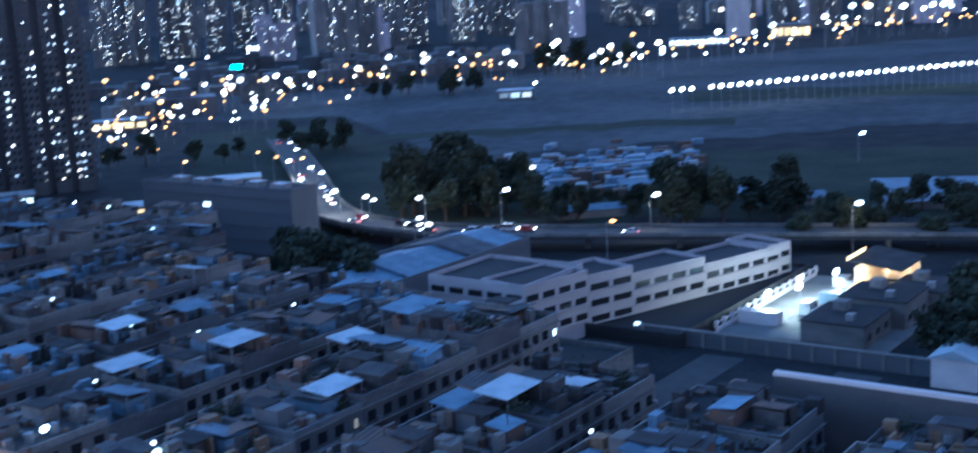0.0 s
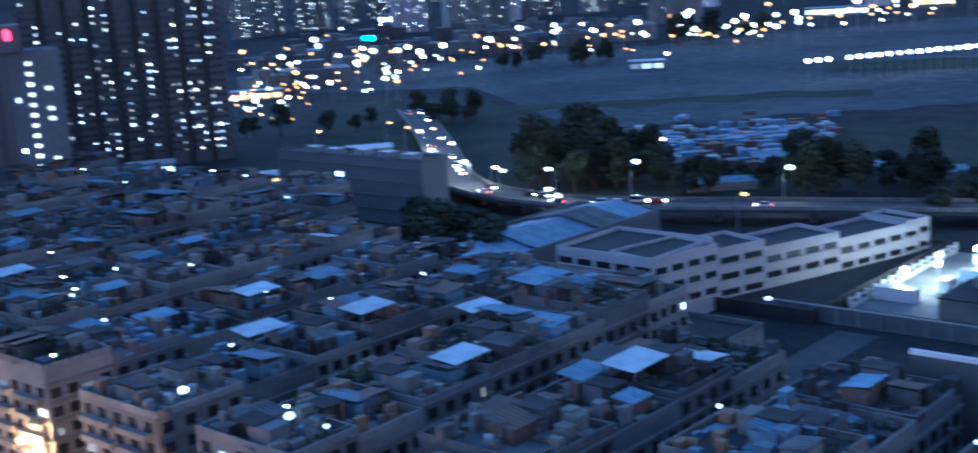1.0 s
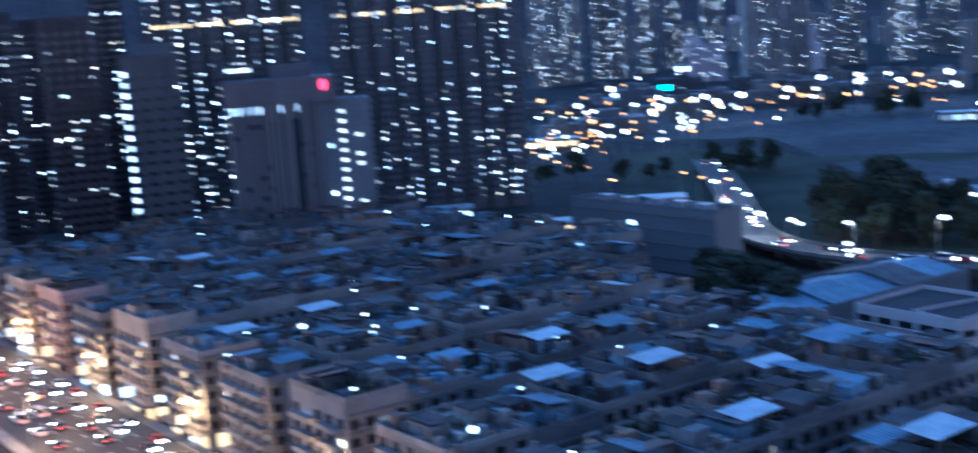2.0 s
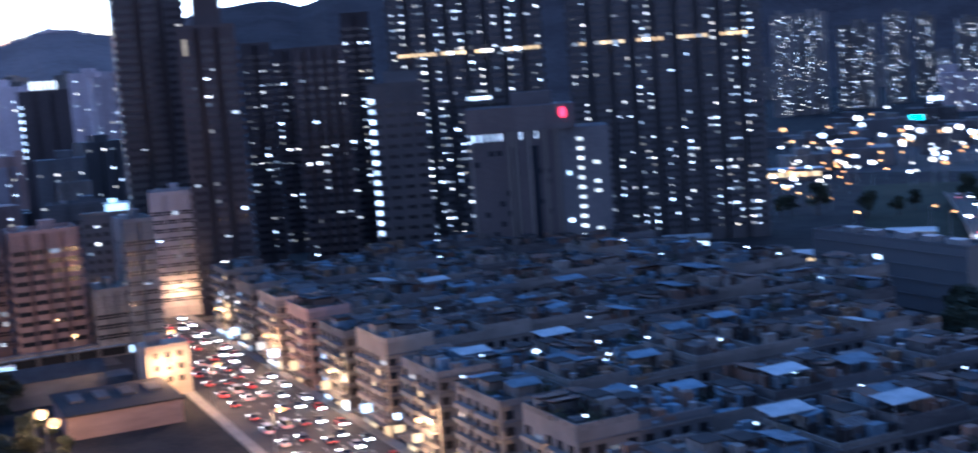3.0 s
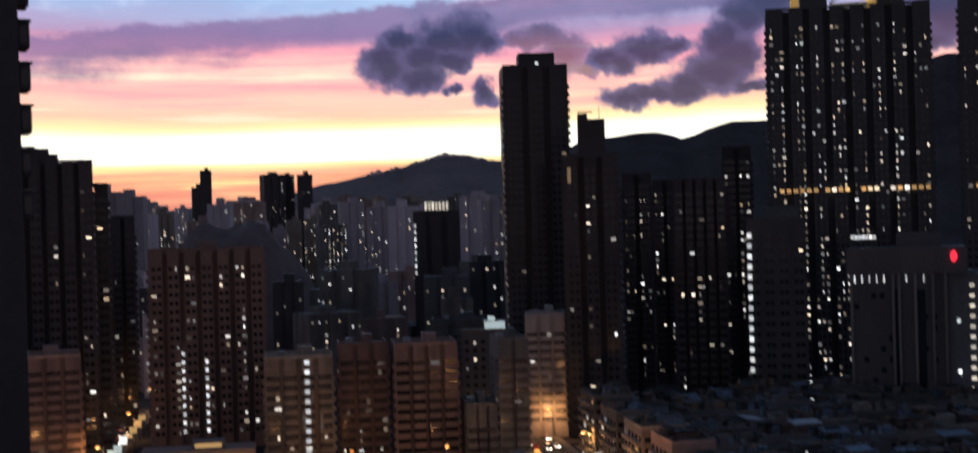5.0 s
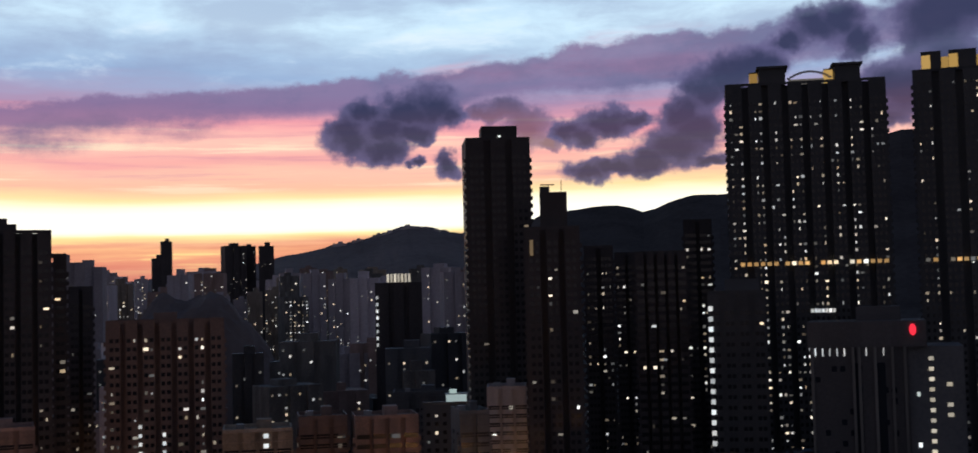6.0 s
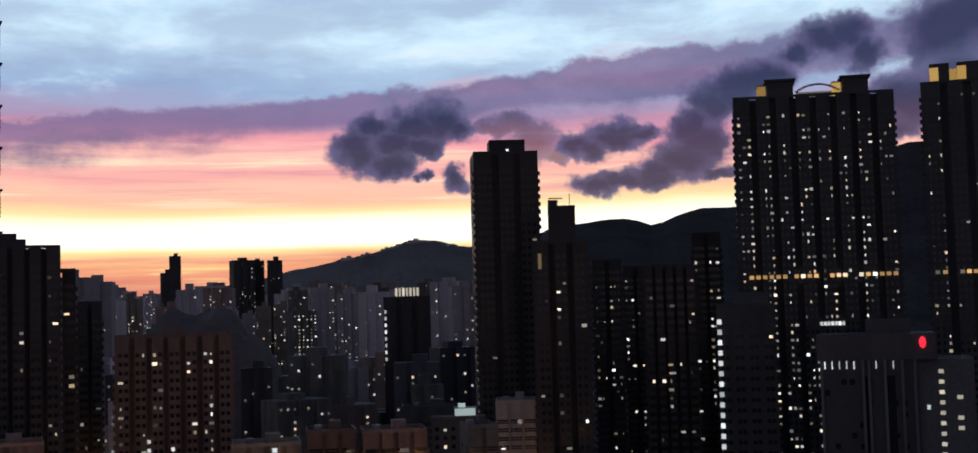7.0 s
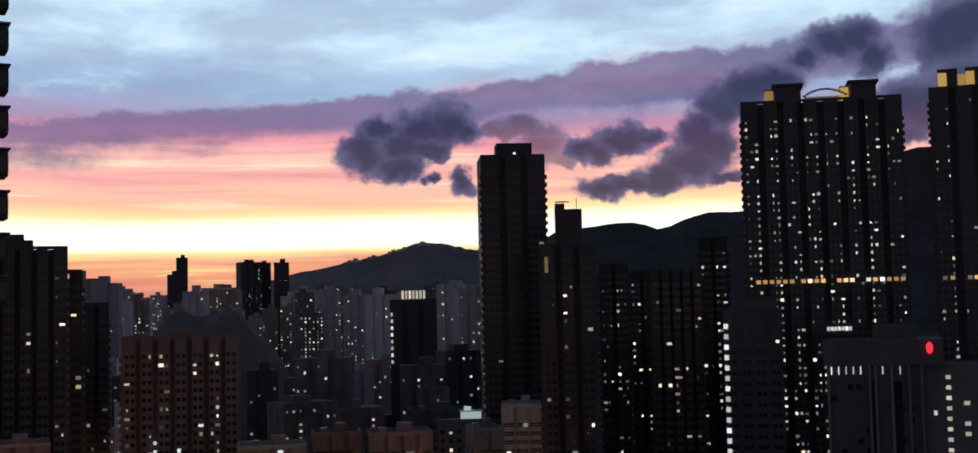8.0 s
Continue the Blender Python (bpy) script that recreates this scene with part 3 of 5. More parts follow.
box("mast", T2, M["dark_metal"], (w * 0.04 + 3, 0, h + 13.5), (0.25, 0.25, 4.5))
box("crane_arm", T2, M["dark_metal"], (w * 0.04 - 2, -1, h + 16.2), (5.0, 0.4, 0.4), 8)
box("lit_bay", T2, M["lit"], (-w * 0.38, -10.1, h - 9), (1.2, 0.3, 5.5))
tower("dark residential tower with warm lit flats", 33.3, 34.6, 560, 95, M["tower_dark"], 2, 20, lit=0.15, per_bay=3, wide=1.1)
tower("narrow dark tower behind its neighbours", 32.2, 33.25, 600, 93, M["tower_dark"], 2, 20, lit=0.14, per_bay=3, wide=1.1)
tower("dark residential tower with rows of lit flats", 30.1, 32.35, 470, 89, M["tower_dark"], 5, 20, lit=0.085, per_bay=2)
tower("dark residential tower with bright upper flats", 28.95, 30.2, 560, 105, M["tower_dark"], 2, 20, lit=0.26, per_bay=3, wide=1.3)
T5, w, h = tower("dark office tower with a column of stair lights", 26.75, 29.25, 452, 74, M["tower"], 4, 24, lit=0.012, name="office_tower", notch=0.4, fins=False, pitch=3.6)
lights_column(T5, -w / 2 + 0.9, -12.1, 22, 3.55, 14, (1.5, 0.3, 1.7), "lit_cool")
crown(T5, (2, 2, h), (w * 0.6, 12, 5), M["tower_blue"])

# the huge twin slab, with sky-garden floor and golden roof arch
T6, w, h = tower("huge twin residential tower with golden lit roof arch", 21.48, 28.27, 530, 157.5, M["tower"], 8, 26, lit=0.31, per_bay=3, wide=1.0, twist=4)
mid = (21.48 + 28.27) / 2
for a0, a1 in ((26.85, 25.6), (23.64, 22.44)):
    x0, x1 = at_bearing(a0, mid, 530), at_bearing(a1, mid, 530)
    crown(T6, ((x0 + x1) / 2, -6, h), (x1 - x0 - 1.2, 12, 6.8), M["tower"])
    box("cornice", T6, M["tower"], ((x0 + x1) / 2, -6, h + 6.8), (x1 - x0 + 0.8, 14, 0.9))
    # the wall itself glows, in place of golden light falling on it
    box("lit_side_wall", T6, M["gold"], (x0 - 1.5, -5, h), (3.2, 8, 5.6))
    box("side_cap", T6, M["tower"], (x0 - 1.5, -5, h + 5.6), (3.6, 9, 0.4))
xa, xb = at_bearing(25.5, mid, 530), at_bearing(23.75, mid, 530)
arch = []
for i in range(15):
    s = i / 14
    arch.append((xa + (xb - xa) * s, -9, h + 0.8 + 4.2 * math.sin(math.pi * (0.08 + 0.84 * s)) ** 0.7, (xb - xa) / 12, 0.8, 0.7))
part("roof_arch", boxes_mesh("roof_arch", arch, M["white"]), T6, label="pale arch between the roof blocks")
# light on the wall behind the arch, put in as a dim glow
box("lit_back_wall", T6, M["lit_dim"], ((xa + xb) / 2, -5, h), (xb - xa, 0.6, 3.0), label="roof wall with a soft glow of its own")


def sky_garden(house, width, distance, mid, z, spans, depth=26.0):
    """The lit storey half way up: a row of openings glowing amber."""
    for a0, a1 in spans:
        x0, x1 = at_bearing(a0, mid, distance), at_bearing(a1, mid, distance)
        count = max(2, int((x1 - x0) / 2.3))
        for i in range(count):
            box("lit_opening", house, M["lit_amber"] if rng.random() < 0.75 else M["lit"], (x0 + (i + 0.5) * (x1 - x0) / count, -depth / 2 - 0.1, z), (1.7, 0.3, 1.5))


sky_garden(T6, w, 530, mid, 84.6, ((27.9, 26.2), (26.0, 24.9), (24.5, 23.7), (23.3, 21.6)))
for i in range(7):
    box("lit_opening", T6, M["lit_white"], (at_bearing(24.9, mid, 530) + i * 1.4, -13.1, 65.5), (1.1, 0.3, 1.5))
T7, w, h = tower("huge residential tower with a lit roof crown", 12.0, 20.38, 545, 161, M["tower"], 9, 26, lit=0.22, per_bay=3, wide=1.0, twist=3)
mid = (12.0 + 20.38) / 2
sky_garden(T7, w, 545, mid, 84.6, ((20.2, 19.6), (19.2, 17.9), (17.4, 16.2), (15.6, 14.3), (13.8, 12.6)))
for a0, a1, zz in ((20.0, 19.2, 0), (18.9, 17.8, 0), (14.6, 13.2, 0)):
    x0, x1 = at_bearing(a0, mid, 545), at_bearing(a1, mid, 545)
    crown(T7, ((x0 + x1) / 2, -5, h), (x1 - x0, 12, 8.4), M["tower"])
    # crown walls glow by themselves to stand for golden light on them
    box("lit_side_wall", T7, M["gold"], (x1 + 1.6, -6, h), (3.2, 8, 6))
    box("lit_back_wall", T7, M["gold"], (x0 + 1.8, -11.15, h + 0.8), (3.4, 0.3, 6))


def hospital():
    """Pale block: a dark plain head storey with a red emblem, slits of light below it, a finned front and a bright stair column."""
    az0, az1, d, top = 18.75, 24.95, 430, 65.0
    mid = (az0 + az1) / 2
    w = 2 * d * math.tan(radians((az1 - az0) / 2))
    dep = 28
    house = thing("hospital_block", spot(mid, d + dep / 2), mid, "pale hospital block with light slits and red emblem", "hospital")
    x = lambda az: at_bearing(az, mid, d)
    xa, xs = -w / 2, x(20.95)
    part("wall", prism("wall", [(xa, -dep / 2), (xs, -dep / 2), (xs, dep / 2), (xa, dep / 2)], 0, 56, M["office"]), house)
    part("head_storey", prism("head_storey", [(xa - 0.8, -dep / 2 - 0.8), (x(20.2), -dep / 2 - 0.8), (x(20.2), dep / 2), (xa - 0.8, dep / 2)], 56, 64.2, M["office"]), house)
    part("stair_wing", prism("stair_wing", [(xs, -dep / 2 + 1.5), (w / 2, -dep / 2 + 1.5), (w / 2, dep / 2), (xs, dep / 2)], 0, 56, M["tower_blue"]), house)
    crown(house, (-2, 3, 64.2), (w * 0.3, 12, 4.5), M["office"])
    for az in (24.75, 24.45, 24.15, 23.85, 23.55, 22.65, 21.95):
        box("light_slit", house, M["lit_cool"], (x(az), -dep / 2 - 0.12, 53.2), (0.36, 0.2, 2.5))
    for az in (24.9, 23.2, 22.95, 22.3, 21.6, 21.1):
        box("fin", house, M["concrete"], (x(az), -dep / 2 - 0.5, 0), (0.9, 1.0, 56))
    for az in (23.07, 22.1):
        box("recess", house, M["curtain"], (x(az), -dep / 2 - 0.03, 3), (3.0, 0.1, 48))
    lights_column(house, x(20.05), -dep / 2 + 1.4, 6, 3.25, 15, (1.5, 0.3, 1.2), "lit_stair", "stair_window")
    for k in (2, 5, 9, 10, 12):
        box("lit_window", house, M["lit_stair"], (x(19.35), -dep / 2 + 1.4, 5 + 3.2 * k), (1.7, 0.3, 1.2))
    for k in (4, 6, 11):
        box("lit_window", house, M["lit_white"], (x(20.6), -dep / 2 + 1.4, 5 + 3.2 * k), (1.0, 0.3, 1.4))
    # emblem: a rounded upright lozenge
    ring = [(math.cos(t) * 1.05, 0, math.sin(t) * 1.85) for t in (2 * math.pi * i / 20 for i in range(20))]
    v = [(a, -0.2, c) for a, _, c in ring] + [(a, 0.2, c) for a, _, c in ring]
    f = [tuple(range(20))[::-1], tuple(range(20, 40))] + [(i, 20 + i, 20 + (i + 1) % 20, (i + 1) % 20)[::-1] for i in range(20)]
    part("emblem", solid("emblem", v, f, M["red"]), house, label="glowing red emblem", at=(x(20.74), -dep / 2 - 1.1, 61.4))
    rows = [(xa + 2 + i * 2.6, -dep / 2 - 0.04, 4 + k * 3.4, 1.6, 0.12, 1.8) for i in range(int((xs - xa - 4) / 2.6)) for k in range(14) if rng.random() < 0.18]
    part("dark_glazing", boxes_mesh("dark_glazing", rows, M["curtain"]), house, kind="stuff")


hospital()

# ---- blocks west of the main road ----
TL, w, h = tower("dark residential tower with a roof tank room", 57.55, 60.9, 445, 99.5, M["tower_dark"], 5, 22, lit=0.11)
crown(TL, (-w * 0.12, 0, h), (w * 0.42, 10, 3.4), M["tower_dark"])
crown(TL, (-w * 0.12, 0, h + 3.4), (w * 0.2, 6, 2.0), M["tower_dark"], "tank_room")
tower("lower dark wing of a residential tower", 56.95, 57.5, 452, 92, M["tower_dark"], 1, 20, lit=0.06)
tower("dark residential tower behind the side street", 55.9, 56.9, 520, 82, M["tower_dark"], 2, 20, lit=0.08)
B1, w, h = tower("brown residential tower with many lit flats", 50.45, 55.4, 460, 69, M["tower_pink"], 7, 22, lit=0.17, per_bay=2)
crown(B1, (0, 0, h), (w * 0.2, 8, 3.5), M["tower_pink"])
lights_column(B1, -w * 0.22, -11.15, 6, 3.0, 10, (1.1, 0.3, 1.2), "lit_cool")
lights_column(B1, -w * 0.02, -11.15, 6, 3.0, 9, (1.1, 0.3, 1.3), "lit_cool")


def mid_block(label, az0, az1, d, top, mat, lit, stair=None, bays=3, depth=18, bands=True):
    mid = (az0 + az1) / 2
    house, w, h = tower(label, az0, az1, d, top, M[mat], bays, depth, lit=lit, name="apartment_block", twist=GRID_TURN - mid if d < 420 else 0, wide=1.6, per_bay=3, notch=1.2)
    if bands:
        sills(house, w + 0.3, depth, int(h / 3.0), 3.0, 3.0, M[mat], -depth / 2 - 0.1)
    crown(house, (w * 0.1, 1, h), (w * 0.22, 6, 3.2), M[mat])
    box("water_tank", house, M["steel"], (-w * 0.25, 2, h), (2.4, 2.4, 1.8))
    if stair is not None:
        lights_column(house, w * stair, -depth / 2 - 0.15, 4.2, 3.0, int(h / 3) - 1, (1.5, 0.3, 1.3), "lit_cool")
    return house


mid_block("cream apartment block with a column of stair lights", 47.6, 50.6, 398, 36.0, "cream", 0.10, 0.12, 4)
mid_block("narrow brown apartment block with barred balconies", 45.25, 47.4, 406, 38.5, "tower_pink", 0.12)
mid_block("plain rose apartment block with broad blank walls", 42.2, 45.0, 400, 38.5, "rose", 0.07, None, 4, 18, False)
mid_block("low grey walk-up block between higher ones", 40.55, 41.9, 396, 19.5, "concrete", 0.06)
mid_block("tall rose apartment block on the road corner", 39.15, 40.5, 396, 39.5, "tower_blue", 0.07, None, 2)
mid_block("pale narrow apartment block by the road", 37.25, 39.05, 455, 42.5, "school", 0.06, None, 3)
mid_block("rose apartment block on the side street corner", 58.25, 61.2, 420, 38, "rose", 0.06, None, 4)
mid_block("dark block behind the corner with a bright roof hut", 40.6, 43.2, 560, 34, "tower_blue", 0.08)
hut = thing("roof_hut", spot(40.4, 480, 36.0), 42, "glowing pale green hut on a block roof", "roof hut")
box("wall", hut, M["screen"], (0, 0, 0), (7.5, 5, 3.6))
box("gable", hut, M["screen"], (-1.2, 0, 3.6), (2.6, 4, 1.6))
box("eaves", hut, M["tin_white"], (0, 0, 3.55), (8.4, 6, 0.3))
under = thing("apartment_block", spot(40.7, 484), 41, "dark apartment block carrying a glowing roof hut", "apartment block")
box("wall", under, M["tower_blue"], (0, 0, 0), (20, 16, 36))
box("parapet", under, M["concrete"], (0, -7.9, 36), (20, 0.3, 1.0))
windows(under, [-8, -5, -2, 2, 5, 8], 9, 0.06, -8.05, (1.4, 1.4), 6, 3.2, [M["lit"]])


def depot():
    """Low three-storey block with rows of lit windows beside the side street."""
    house = thing("depot", spot(53.5, 378), GRID_TURN, "low brown depot with rows of white lit windows", "depot")
    w, dep, h = 32, 16, 13.5
    box("wall", house, M["rose"], (0, 0, 0), (w, dep, h))
    box("parapet", house, M["concrete"], (0, -dep / 2 + 0.2, h), (w, 0.4, 0.9))
    box("roof_hood", house, M["concrete"], (3, 0, h), (9, 5, 2.6))
    box("lit_window", house, M["lit_amber"], (3, -2.6, h + 0.8), (7.5, 0.2, 1.2))
    for x0 in (-14, -7.5, -4.2, -1, 10, 12.5):
        for k in (0, 1, 2):
            if rng.random() < 0.7:
                box("lit_window", house, M["lit_cool"], (x0, -dep / 2 - 0.05, 2.9 + 3.6 * k), (1.8, 0.2, 0.9))
            box("sill", house, M["concrete"], (x0, -dep / 2 - 0.15, 2.4 + 3.6 * k), (2.6, 0.4, 0.2))
    for k in (1, 2, 3):
        box("floor_band", house, M["cream"], (0, -dep / 2 - 0.08, 3.6 * k - 2.0), (w, 0.25, 0.3))


depot()
M_shop = [M["lit_white"], M["lit"], M["lit_amber"]]


def shop_row(a, b0, b1, h):
    """Low lit stalls along the foot of the blocks."""
    b = b0
    while b < b1:
        wd = rng.uniform(5, 9)
        shop = thing("market_shop", plan(a, b + wd / 2), GRID_TURN, "low shop front with a lit awning", "shop", "shops along the cross street")
        box("wall", shop, M["concrete"], (0, 1.6, 0), (wd - 0.3, 3, h))
        box("awning", shop, M["tin"], (0, -0.6, h - 0.9), (wd - 0.5, 1.8, 0.18))
        box("shop_window", shop, rng.choice((*M_shop, M["pane"], M["pane"], M["pane"])), (0, 0.05, 0.5), (wd - 1.2, 0.15, h - 2.0))
        b += wd


shop_row(392, -8, 62, 4.2)


def corner_house():
    house = thing("corner_house", plan(334, 60), GRID_TURN, "small cream corner house glowing in orange lamp light", "house")
    w, dep, h = 11, 13, 12.5
    box("wall", house, M["cream"], (0, 0, 0), (w, dep, h))
    box("parapet", house, M["cream"], (0, -dep / 2 + 0.2, h), (w, 0.4, 1.0))
    box("parapet", house, M["cream"], (w / 2 - 0.2, 0.2, h), (0.4, dep - 0.5, 1.0))
    box("stair_head", house, M["concrete"], (-2, 2, h), (3.5, 4, 2.6))
    windows(house, [-3, 0, 3], 3, 0.25, -dep / 2 - 0.03, (1.4, 1.5), 3.6, 3.2, [M["lit"], M["lit_amber"]])
    windows(house, [-3, 1], 3, 0.25, w / 2 + 0.03, (1.4, 1.5), 3.6, 3.2, [M["lit_amber"]], side=1)
    shed = thing("long_shed", plan(347, 34), GRID_TURN, "low market shed with a dull pitched roof", "shed")
    box("wall", shed, M["concrete"], (0, 0, 0), (24, 14, 6.5))
    v = [(-12.6, -7.6, 6.5), (12.6, -7.6, 6.5), (12.6, 0, 9.0), (-12.6, 0, 9.0), (-12.6, 7.6, 6.5), (12.6, 7.6, 6.5)]
    part("roof", solid("roof", v, [(0, 1, 2, 3), (3, 2, 5, 4), (0, 3, 4), (1, 5, 2), (0, 4, 5, 1)], M["roof_dark"]), shed)
    box("lean_to", shed, M["roof"], (15.5, -2, 0), (7, 9, 4.6))
    low = thing("long_shed", plan(312, 44), GRID_TURN, "wide low hall with a dark flat roof", "shed")
    box("wall", low, M["rose"], (0, 0, 0), (26, 26, 5.5))
    box("roof", low, M["roof_dark"], (0, 0, 5.5), (27, 27, 0.4))
    for i in range(4):
        box("rooflight", low, M["roof"], (-9 + 6 * i, 3, 5.9), (3, 9, 0.5))
    tent = thing("market_stall", plan(384, 24), GRID_TURN, "brightly lit stall with a pale canopy", "stall")
    box("counter", tent, M["tin_white"], (0, 0, 0), (6, 4, 1.0))
    box("canopy", tent, M["tin_white"], (0, 0, 3.0), (7, 5, 0.25))
    for sx in (-3, 3):
        for sy in (-2, 2):
            box("post", tent, M["steel"], (sx, sy, 0), (0.12, 0.12, 3))
    for i in range(5):
        box("lamp", tent, M["screen"], (-2.6 + 1.3 * i, -2.2, 1.6 + rng.uniform(0, 1.2)), (1.1, 0.3, 1.1))


corner_house()


def near_block():
    """The neighbouring high block, close by, with stacked bay windows at its corner."""
    house = thing("apartment_tower", spot(60.42, 97), 66, "near dark high-rise flank with stacked bay windows", "apartment tower")
    part("wall", prism("wall", [(-12, -1), (0, -1), (0, 12), (-12, 12)], 0, 112, M["tower_dark"]), house)
    for k in range(37):
        z = 1.2 + 3.0 * k
        if z > 76:
            bm = bmesh.new()
            bmesh.ops.create_cube(bm, size=1)
            bmesh.ops.scale(bm, vec=(0.8, 2.2, 1.9), verts=bm.verts)
            bmesh.ops.bevel(bm, geom=bm.edges[:], offset=0.06, segments=1, affect="EDGES")
            bay = part("bay_window", bm, house, M["tower_dark"], at=(0.4, 0.6, z + 1.2))
            box("pane", bay, M["pane"], (0, -1.12, -0.6), (0.5, 0.06, 1.2))
            box("pane", bay, M["pane"], (0.42, 0, -0.6), (0.06, 1.5, 1.2))
            box("hood", bay, M["concrete"], (0.05, 0, 1.0), (1.0, 2.4, 0.12))


near_block()


# ---- low-rise quarter: rows of walk-up houses ----
HOUSES = []


def pitched_sheet(w, d, rise, mat):
    """A thin corrugated sheet, higher at the back, with its ribs."""
    v, f = [], []
    ribs = max(4, int(w / 0.8))
    for i in range(ribs * 2 + 1):
        x = -w / 2 + w * i / (ribs * 2)
        dz = 0.09 if i % 2 else 0.0
        for y, z in ((-d / 2, 0), (d / 2, rise)):
            v += [(x, y, z + dz), (x, y, z + dz - 0.07)]
    for i in range(ribs * 2):
        k = 4 * i
        f += [(k, k + 4, k + 6, k + 2), (k + 1, k + 3, k + 7, k + 5), (k, k + 1, k + 5, k + 4), (k + 2, k + 6, k + 7, k + 3)]
    f += [(0, 2, 3, 1), (k + 4, k + 5, k + 7, k + 6)]
    return solid("sheet", v, f, mat)


SHEETS = {(m, i): pitched_sheet(4.6 + 1.3 * i, 3.6 + 0.5 * i, 0.4 + 0.15 * i, M[m]) for m in ("tin", "tin_white", "tin_rust", "roof") for i in range(3)}


def water_tank():
    bm = bmesh.new()
    bmesh.ops.create_cone(bm, cap_ends=True, segments=12, radius1=0.7, radius2=0.65, depth=1.5, matrix=Matrix.Translation((0, 0, 0.75)))
    mesh = bpy.data.meshes.new("water_tank")
    bm.to_mesh(mesh)
    bm.free()
    mesh.materials.append(M["steel"])
    return mesh


TANK = water_tank()


def facade_stack(house, w, dep, h, side, mat, lit):
    """Windows, sills, air conditioners and balconies on one face; side 0 front, -1 the road side."""
    floors = int((h - 3.5) / 2.9)
    if side == 0:
        cols = [-w / 2 + w * (i + 0.5) / 4 for i in range(4)]
        windows(house, cols, floors, lit, -dep / 2 - 0.03, (1.7, 1.5), 4.3, 2.9, [M["lit"], M["lit_dim"], M["lit_white"]])
        rows = [(0, -dep / 2 - 0.15, 3.6 + 2.9 * k, w, 0.35, 0.22) for k in range(floors + 1)]
        acs = [(x + 1.1, -dep / 2 - 0.35, 4.2 + 2.9 * k, 0.8, 0.6, 0.55) for x in cols for k in range(floors) if rng.random() < 0.45]
        part("floor_band", boxes_mesh("floor_band", rows, M["concrete"]), house, kind="stuff")
        if acs:
            part("air_conditioner", boxes_mesh("air_conditioner", acs, M["steel"]), house, kind="stuff")
    else:
        cols = [-dep / 2 + dep * (i + 0.5) / 5 for i in range(5)]
        windows(house, cols, floors, lit, -w / 2 - 0.03, (1.8, 1.6), 4.3, 2.9, [M["lit"], M["lit_dim"], M["lit_amber"]], side=-1)
        for k in range(floors):
            z = 3.5 + 2.9 * k
            for y0 in (-dep * 0.24, dep * 0.24):
                box("balcony", house, mat, (-w / 2 - 0.6, y0, z), (1.2, dep * 0.40, 0.95))
        box("canopy", house, M["concrete"], (-w / 2 - 1.2, 0, 3.3), (2.4, dep, 0.2))
        for y0 in (-dep * 0.36, -dep * 0.12, dep * 0.12, dep * 0.36):
            box("shop_window", house, rng.choice([M["lit_white"], M["lit"], M["lit_amber"], M["lit_amber"], M["pane"]]), (-w / 2 - 0.06, y0, 0.5), (0.12, dep * 0.19, 2.3))


def roof_clutter(house, w, dep, h):
    """What gathers on a roof: pots, pallets, sheets, pipes; and on some, greenery."""
    for m in rng.sample(("tin_rust", "roof", "concrete", "roof_dark", "tin", "wood"), 2):
        rows = []
        for _ in range(rng.randrange(14, 26)):
            tall = rng.random() < 0.3
            rows.append((rng.uniform(-w * 0.46, w * 0.46), rng.uniform(-dep * 0.46, dep * 0.46), h + 0.02, rng.uniform(0.4, 2.6), rng.uniform(0.4, 2.2), rng.uniform(1.2, 2.8) if tall else rng.uniform(0.2, 1.1)))
        part("roof_clutter", boxes_mesh("roof_clutter", rows, M[m]), house, kind="stuff")
    if rng.random() < 0.55:
        v, f = [], []
        for _ in range(rng.randrange(2, 6)):
            cx, cy, r = rng.uniform(-w * 0.42, w * 0.42), rng.uniform(-dep * 0.44, dep * 0.44), rng.uniform(0.8, 2.0)
            for _ in range(90):
                p = Vector((cx + rng.gauss(0, r * 0.5), cy + rng.gauss(0, r * 0.5), h + abs(rng.gauss(0, r * 0.6)) + 0.2))
                a, b = Vector((rng.gauss(0, 1), rng.gauss(0, 1), rng.gauss(0, 1))).normalized() * 0.3, Vector((rng.gauss(0, 1), rng.gauss(0, 1), rng.gauss(0, 1))).normalized() * 0.24
                i = len(v)
                v += [p + a, p + b, p - a, p - b]
                f.append((i, i + 1, i + 2, i + 3))
        part("roof_greenery", solid("roof_greenery", v, f, M["leaf"]), house, kind="stuff", label="dark potted greenery")


